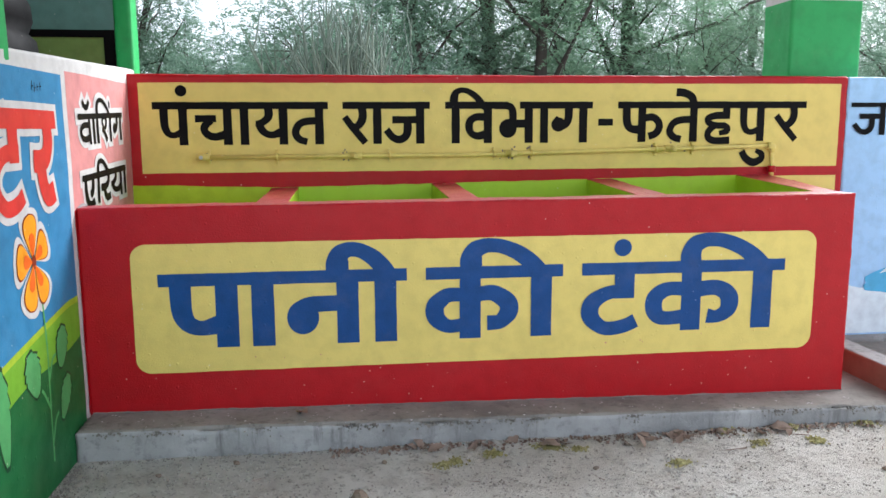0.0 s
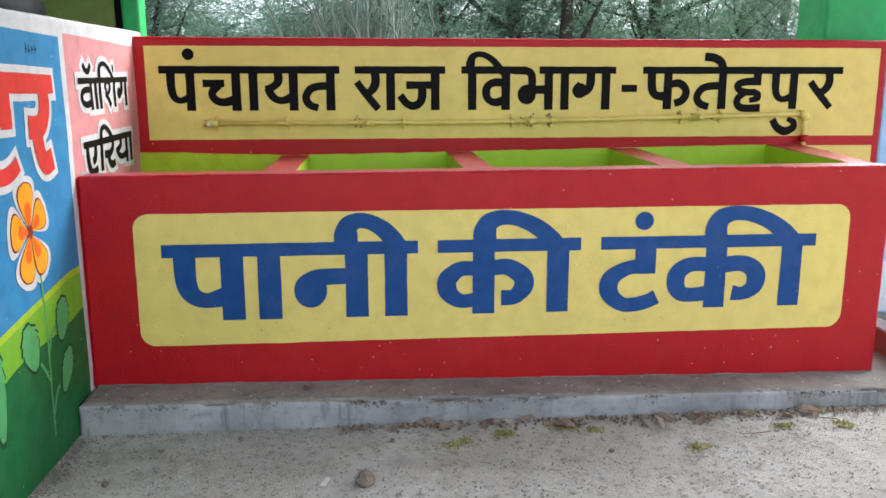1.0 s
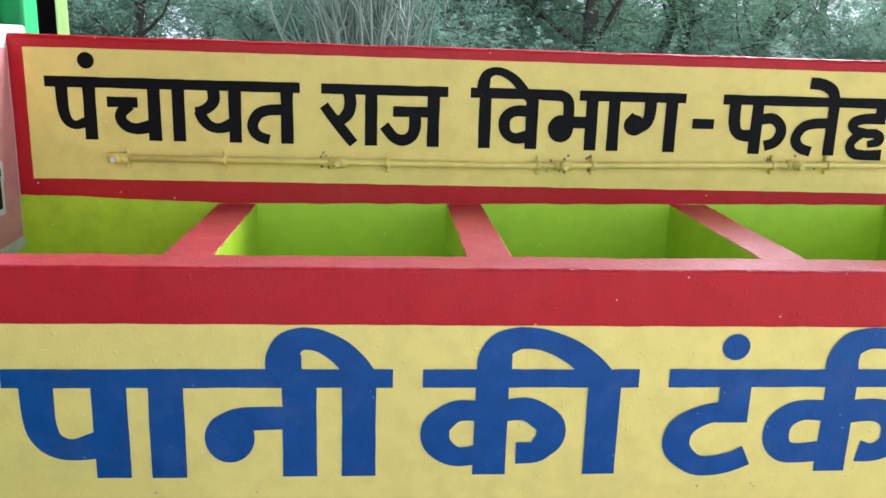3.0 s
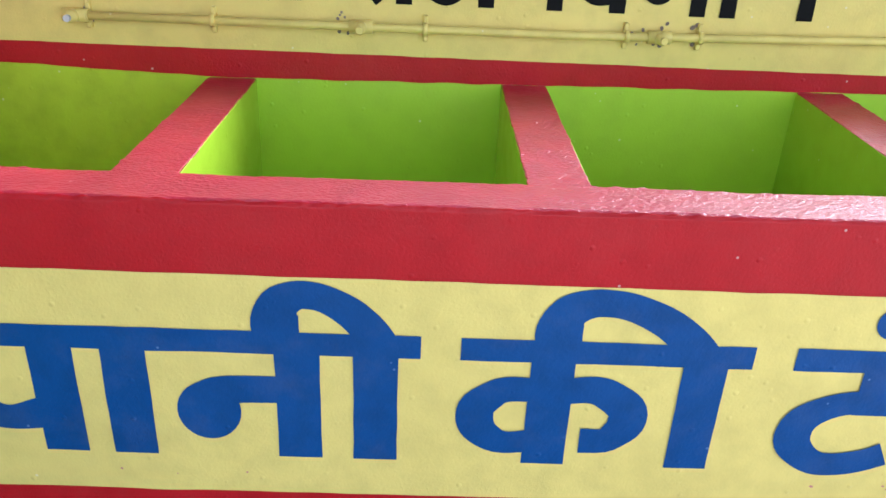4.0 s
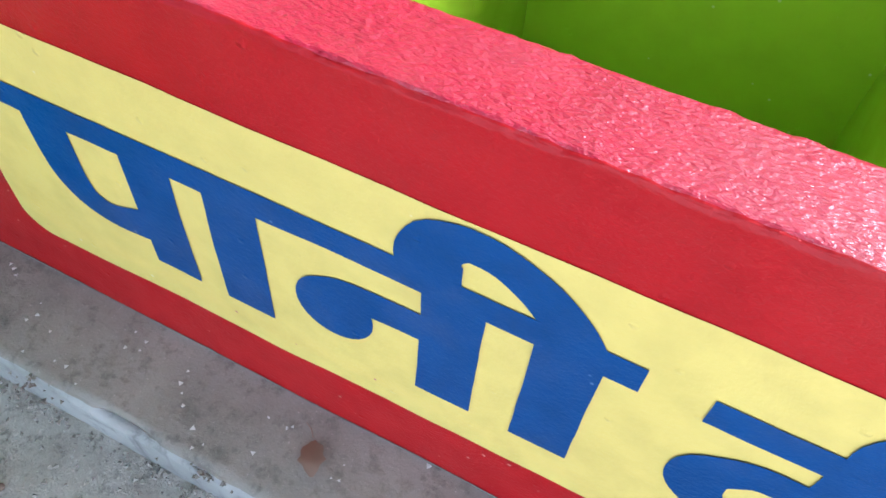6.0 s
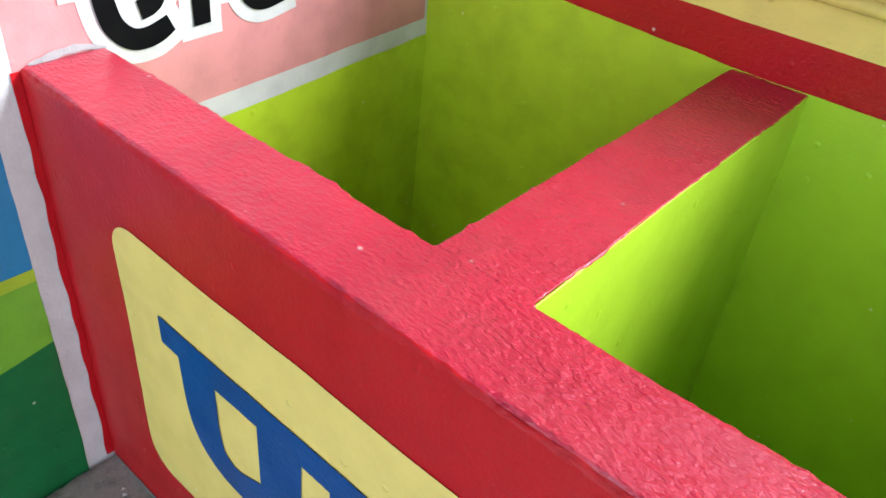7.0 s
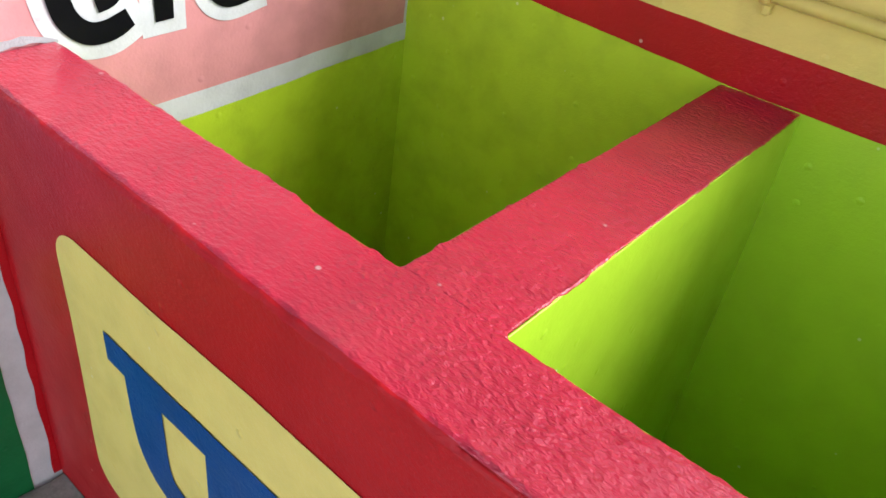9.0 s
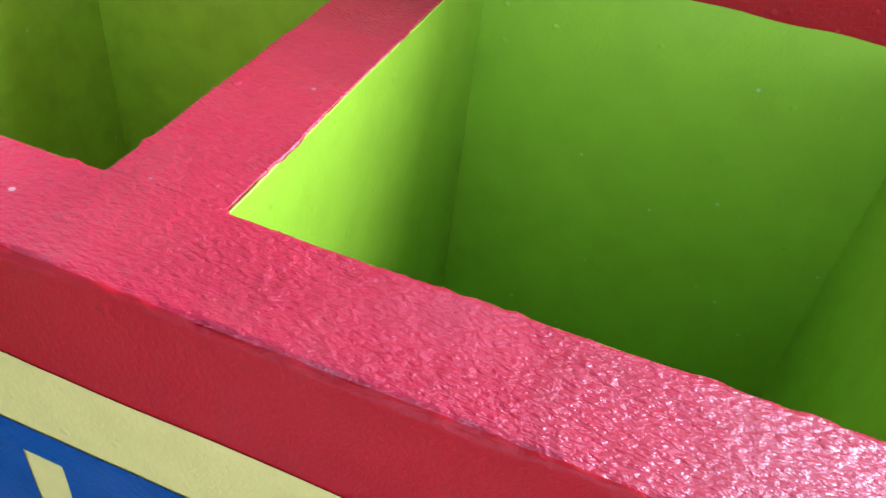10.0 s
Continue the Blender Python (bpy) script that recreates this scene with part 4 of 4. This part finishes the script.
def grow_path(rng, start, way, length, radius, bend, count=7, rise=0.0):
    out, p, d = [], start.copy(), way.normalized()
    for i in range(count):
        t = i / (count - 1)
        out.append((p.copy(), radius * (1 - 0.72 * t)))
        d = (d + Vector((rng.gauss(0, bend), rng.gauss(0, bend), rng.gauss(0, bend) + rise))).normalized()
        p = p + d * (length / (count - 1))
    return out


def leaf_cloud(name, centres, count, spread, size, mat, rng):
    """Drooping sprays of narrow leaflets, in clumps round the given places."""
    verts, faces = [], []
    for _ in range(count // 12):
        c = centres[rng.randrange(len(centres))]
        p = Vector((c.x + rng.gauss(0, spread), c.y + rng.gauss(0, spread), c.z + rng.gauss(0, spread * 0.7)))
        d = Vector((rng.gauss(0, 1), rng.gauss(0, 1), rng.gauss(-0.1, 0.5))).normalized()
        across = d.cross(Vector((rng.gauss(0, 0.4), rng.gauss(0, 0.4), 1))).normalized()
        length = size * rng.uniform(4.0, 7.0)
        for k in range(12):
            t = (k // 2 + 0.5) / 6
            foot = p + d * (length * t) + Vector((0, 0, -0.30 * length * t * t))
            way = (across * (1 if k % 2 else -1) + d * 0.55 + Vector((0, 0, rng.gauss(-0.15, 0.2)))).normalized()
            ln, wd = size * rng.uniform(0.9, 1.5) * (1.15 - 0.6 * t), size * rng.uniform(0.20, 0.32)
            n = len(verts)
            verts += [foot - d * wd, foot + way * ln, foot + d * wd]
            faces.append((n, n + 1, n + 2))
    return mesh_object(name, verts, faces, [mat])


def make_tree(seed, height, crown, leaves, leafmat, label, low=0.35, size=0.085, lean=0.08, stout=0.8):
    rng = random.Random(seed)
    tree = tagged(new("tree"), label, "tree")
    trunk = grow_path(rng, Vector((0, 0, -0.1)), Vector((rng.gauss(0, lean), rng.gauss(0, lean), 1)), height * 0.62, 0.036 * height ** 0.9 * stout, 0.07, 9)
    tips = []
    under(mesh_object("trunk", *skin([trunk]), [M_BARK], smooth=True), tree)
    for k in range(9):
        at = trunk[min(8, 3 + (k * 6) // 9)]
        a = 2 * math.pi * (k * 0.382 + rng.random() * 0.2)
        way = Vector((math.cos(a), math.sin(a), rng.uniform(0.25, 1.1)))
        limb = grow_path(rng, at[0], way, crown * rng.uniform(0.8, 1.25), at[1] * 0.40, 0.16, 7, 0.03)
        paths = [limb]
        for j in range(7):
            b = limb[rng.randrange(2, 7)]
            w2 = Vector((rng.gauss(0, 1), rng.gauss(0, 1), rng.gauss(0.1, 0.7)))
            twig = grow_path(rng, b[0], w2, crown * rng.uniform(0.3, 0.6), max(0.006, b[1] * 0.42), 0.22, 5, -0.02)
            paths.append(twig)
            tips += [twig[2][0], twig[3][0], twig[4][0], twig[4][0]]
        tips.append(limb[-1][0])
        under(mesh_object("limb", *skin(paths), [M_BARK], smooth=True), tree)
    tips = [t for t in tips if t.z > height * low * 0.5]
    under(leaf_cloud("crown", tips, leaves, crown * 0.10, size, leafmat, rng), tree)
    return tree


feather = make_tree(11, 5.0, 2.3, 48000, M_LEAF, "feathery grey-green thorn tree with dark forked trunk", size=0.042, stout=0.85)
feather.matrix_world = pose(4.45, 11.6, 0, 0, 0, 115) @ Matrix.Diagonal((1.45, 1.45, 1.5, 1))
broad = make_tree(23, 4.6, 1.9, 46000, M_LEAF2, "dense grey-green tree with fine drooping leaves", size=0.045)
broad.matrix_world = pose(-2.55, 9.8, 0, 0, 0, 70) @ Matrix.Diagonal((0.85, 0.85, 1.2, 1))
thin = make_tree(37, 5.4, 1.8, 26000, M_LEAF, "tall thin tree with sparse feathery crown", lean=0.16, size=0.042)
thin.matrix_world = pose(8.4, 15.0, 0, 0, 0, 140)
bush = make_tree(51, 2.4, 1.3, 30000, M_LEAF2, "low spreading grey-green thorn shrub", low=0.1, size=0.04)
bush.matrix_world = pose(-1.2, 15.0, 0, 0, 0, 0) @ Matrix.Diagonal((1.25, 1.25, 1.2, 1))

tr = random.Random(8)
for src, spots in ((feather, ((3.9, 13.5, 1.0), (6.9, 13.4, 0.95), (11.6, 17.0, 1.0), (-8.0, 15.0, 1.0))),
                   (broad, ((2.7, 11.4, 0.95), (-5.4, 12.5, 0.95), (12.5, 22.0, 1.25), (9.9, 13.0, 0.9), (9.3, 8.8, 0.9))),
                   (thin, ((5.6, 12.4, 0.85), (7.4, 12.8, 0.85), (10.6, 19.0, 1.0), (3.0, 17.0, 1.0), (6.3, 27.0, 1.4))),
                   (bush, ((-2.75, 10.6, 1.2), (1.55, 8.7, 1.0), (-1.0, 12.0, 1.15), (0.25, 14.5, 1.25), (-0.55, 17.0, 1.45), (-2.9, 18.0, 1.4), (0.6, 19.0, 1.6), (-0.4, 13.0, 1.1), (1.7, 10.0, 0.9), (3.6, 10.6, 0.85), (6.4, 11.0, 0.9), (9.0, 12.4, 0.9), (-1.6, 25.0, 1.6), (3.0, 25.0, 1.3),
                           (5.2, 15.0, 1.1), (12.0, 14.5, 1.0), (-3.4, 11.5, 0.9), (8.0, 17.0, 1.2), (-0.6, 31.0, 1.7), (-3.4, 30.0, 1.8), (-7.5, 28.0, 2.1), (2.6, 31.0, 1.7), (5.6, 30.0, 1.8), (8.8, 30.0, 1.8), (12.0, 29.0, 1.8), (15.5, 29.0, 1.9), (19.0, 27.0, 1.6), (22.0, 25.0, 1.6), (13.0, 10.5, 1.3)))):
    for x, y, k in spots:
        if src is not bush and x < 0.55 * y:
            k *= 1.2
        copy_thing(src, pose(x, y, 0, 0, 0, tr.uniform(0, 360)) @ Matrix.Diagonal((k, k, k * tr.uniform(0.9, 1.1), 1)))


def spurge():
    """A tall clump of bare grey-green upright stems."""
    rng = random.Random(3)
    thing = tagged(new("spurge_bush"), "tall clump of bare grey-green upright spurge stems", "bush")
    for k in range(120):
        a, r = rng.uniform(0, 2 * math.pi), abs(rng.gauss(0, 0.17))
        foot = Vector((r * math.cos(a), r * math.sin(a), 0))
        way = Vector((math.cos(a) * rng.uniform(0, 0.17), math.sin(a) * rng.uniform(0, 0.17), 1))
        stem = grow_path(rng, foot, way, rng.uniform(1.7, 2.7), 0.022, 0.11, 11, 0.05)
        paths = [stem]
        for j in range(5):
            b = stem[rng.randrange(3, 10)]
            paths.append(grow_path(rng, b[0], Vector((rng.gauss(0, 0.5), rng.gauss(0, 0.5), 1)), rng.uniform(0.3, 0.7), 0.013, 0.14, 6, 0.10))
        under(mesh_object("stem", *skin(paths, 5), [M_SPURGE], smooth=True), thing)
    return thing


spurge().matrix_world = pose(0.95, 6.8, 0)


# ---- litter on the ground ----
def dry_leaf(seed):
    rng = random.Random(seed)
    verts, faces = [], []
    for i in range(9):
        t = i / 8
        w = 0.020 * math.sin(math.pi * min(0.98, t + 0.02)) ** 0.8 * (1 + 0.2 * math.sin(i * 2.3 + seed))
        for s in (-1, 0, 1):
            curl = 0.35 * w * s * s + 0.010 * math.sin(t * 3 + seed) + 0.004 * rng.random()
            verts.append(Vector(((t - 0.5) * 0.07, s * w, curl + 0.002)))
    for i in range(8):
        for s in range(2):
            a = i * 3 + s
            faces.append((a, a + 1, a + 4, a + 3))
    stalk, sf = skin([[(Vector((0.034, 0, 0.006)), 0.0012), (Vector((0.05, 0.004, 0.003)), 0.001), (Vector((0.062, 0.012, 0.002)), 0.0008)]], 5)
    sf = [tuple(v + len(verts) for v in f) for f in sf]
    return verts + stalk, faces + sf


leaf_a = tagged(mesh_object("dry_leaf", *dry_leaf(1), [M_DRY], smooth=True), "curled brown dry leaf lying on the ground", "leaf", group="dry leaves")
leaf_a.matrix_world = pose(0.765, -0.085, 0.113, 0, 0, 120)
leaf_b = tagged(mesh_object("dry_leaf", *dry_leaf(4), [M_DRY], smooth=True), "curled brown dry leaf lying on the ground", "leaf", group="dry leaves")
leaf_b.matrix_world = pose(1.52, -0.21, 0.018, 10, 0, 40)
lr = random.Random(12)
for k in range(26):
    x = lr.choice((1.5, 1.68, 2.05, 2.18, 1.2, 2.5)) + lr.gauss(0, 0.10)
    y = -0.205 - abs(lr.gauss(0, 0.045))
    copy_thing(leaf_a if k % 2 else leaf_b, pose(x, y, 0.017, lr.uniform(-25, 25), lr.uniform(-25, 25), lr.uniform(0, 360)) @ Matrix.Diagonal((*[lr.uniform(0.5, 1.15)] * 3, 1)))


def chip(seed, size):
    rng = random.Random(seed)
    bm = bmesh.new()
    bmesh.ops.create_icosphere(bm, subdivisions=2, radius=size)
    for v in bm.verts:
        v.co *= 1 + 0.5 * noise.noise(v.co / size * 0.9 + Vector((seed, 0, 0)))
        v.co.z *= 0.6
    return bm


stone = tagged(new("stone"), "grey-brown stone chip lying on the dusty ground", "stone", group="stone chips")
part("chip", chip(2, 0.032), M_ROCK, stone)
stone.location = (0.96, -0.60, 0.025)
for k, (x, y, s) in enumerate(((1.05, -0.33, 0.3), (0.55, -0.27, 0.35), (0.31, -0.34, 0.3), (2.31, -0.22, 0.6), (0.95, -0.22, 0.4), (1.75, -0.47, 0.3), (2.7, -0.6, 0.35), (0.2, -0.55, 0.35))):
    copy_thing(stone, pose(x, y, 0.018, 0, 0, k * 50) @ Matrix.Diagonal((s, s, s, 1)))


def scatter(name, mat, label, category, seed, places, size, flat=0.7, squash=1.0):
    """Loose crumbs, in heaps round the given places."""
    rng = random.Random(seed)
    verts, faces = [], []
    for x, y, z, spread, count in places:
        for _ in range(count):
            r = abs(rng.gauss(0, spread))
            a = rng.uniform(0, 2 * math.pi)
            s = size * rng.uniform(0.5, 1.5)
            c = Vector((x + r * math.cos(a), y + r * math.sin(a) * 0.75, z + s * 0.4 + max(0, (spread - r)) * flat * rng.random() * 0.6))
            turn = Euler((rng.uniform(0, 6), rng.uniform(0, 6), rng.uniform(0, 6))).to_matrix()
            n = len(verts)
            for p in ((1, 0, -0.5), (-0.6, 0.8, -0.4), (-0.5, -0.9, -0.5), (0.1, 0.1, 0.9)):
                w = turn @ Vector(p) * s
                verts.append(c + Vector((w.x, w.y, w.z * squash)))
            faces += [(n, n + 1, n + 3), (n + 1, n + 2, n + 3), (n + 2, n, n + 3), (n, n + 2, n + 1)]
    return tagged(mesh_object(name, verts, faces, [mat]), label, category, kind="stuff")


HEAPS = ((1.43, -0.30), (1.66, -0.28), (1.745, -0.305), (1.25, -0.37), (2.33, -0.21), (2.60, -0.205), (2.05, -0.46), (2.40, -0.335), (2.62, -0.34), (2.90, -0.21), (1.62, -0.26), (1.30, -0.35))
scatter("fallen_blossom", M_MOSS, "heaps of dried yellow blossom on the ground", "blossom", 4, [(x, y, 0.012, 0.022, 120) for x, y in HEAPS], 0.0055)
scatter("gravel", M_STONE, "loose grit and gravel along the plinth", "gravel", 6,
        [(0.1 + 0.07 * k, -0.20, 0.010, 0.035, 26) for k in range(42)] + [(0.03, -0.25 - 0.05 * k, 0.010, 0.04, 60) for k in range(12)]
        + [(0.3 + 0.16 * (k % 18), -0.38 - 0.16 * (k // 18), 0.010, 0.10, 9) for k in range(90)], 0.0036, 0.2)
scatter("twigs_and_chaff", M_DRY, "dry chaff and leaf crumbs by the plinth", "chaff", 9,
        [(0.9 + 0.06 * k, -0.215, 0.010, 0.04, 16) for k in range(34)], 0.007, 0.3)
scatter("paint_drips", M_WHITE, "dried pale paint drips on the plinth", "paint drips", 14,
        [(0.1 + 0.1 * k, -0.06 - 0.06 * ((k * 7) % 3) * 0.7, 0.120 - 0.0016 * k, 0.045, 4) for k in range(29)], 0.0042, 0.0, 0.25)
scatter("clods", M_CLOD, "crumbs of dry earth strewn over the ground", "earth crumbs", 21,
        [(0.15 + 0.21 * (k % 15), -0.27 - 0.13 * (k // 15), 0.009, 0.13, 34) for k in range(75)], 0.0042, 0.1, 0.7)


def straw(seed):
    rng = random.Random(seed)
    path = grow_path(rng, Vector((0, 0, 0.003)), Vector((1, rng.gauss(0, 0.2), 0.02)), 0.075, 0.0016, 0.10, 6)
    return skin([[(Vector((p.x, p.y, max(0.002, min(0.01, p.z)))), r) for p, r in path]], 5)


twig = tagged(mesh_object("twig", *straw(2), [M_DRY], smooth=True), "thin dry brown twig lying on the ground", "twig", group="dry twigs")
twig.matrix_world = pose(2.16, -0.31, 0.014, 0, 0, 150)
for x, y, turn, k in ((1.93, -0.22, 20, 1.2), (2.12, -0.24, -30, 1.4), (2.03, -0.25, 160, 1.0), (1.58, -0.23, 60, 0.9), (2.33, -0.38, 165, 1.5), (1.35, -0.52, 140, 0.7), (0.62, -0.42, 15, 0.8),
                      (1.21, -0.45, 130, 0.7), (2.62, -0.30, 140, 1.2), (0.85, -0.36, 75, 0.6), (1.75, -0.56, 100, 0.7), (2.8, -0.45, 30, 1.0)):
    copy_thing(twig, pose(x, y, 0.014, 0, 0, turn) @ Matrix.Diagonal((k, k, k, 1)))

# scrap of wrapper
verts = [Vector((0.022 * (i % 5 - 2) + 0.004 * noise.noise(Vector((i, 1, 2))), 0.016 * (i // 5 - 1), 0.006 + 0.010 * noise.noise(Vector((i * 0.7, 3, 1))) ** 2 * 3)) for i in range(15)]
faces = [(r * 5 + q, r * 5 + q + 1, r * 5 + q + 6, r * 5 + q + 5) for r in range(2) for q in range(4)]
scrap = tagged(mesh_object("wrapper_scrap", verts, faces, [M_WHITE], smooth=True), "small crumpled pale wrapper scrap on the ground", "wrapper")
scrap.matrix_world = pose(0.845, -0.59, 0.010, 0, 0, 70) @ Matrix.Diagonal((0.6, 0.6, 0.8, 1))
scatter("cement_crumbs", M_CRUMB, "crumbled cement along the plinth's broken edge", "cement crumbs", 31,
        [(x, -0.182, 0.112 - 0.016 * x, 0.05, 60) for x in (0.12, 0.28, 0.62, 0.95, 1.02, 1.22, 1.3, 1.36, 1.52, 1.6, 1.98, 2.55, 2.62, 2.86, 2.95, 3.05)], 0.0042, 0.0)
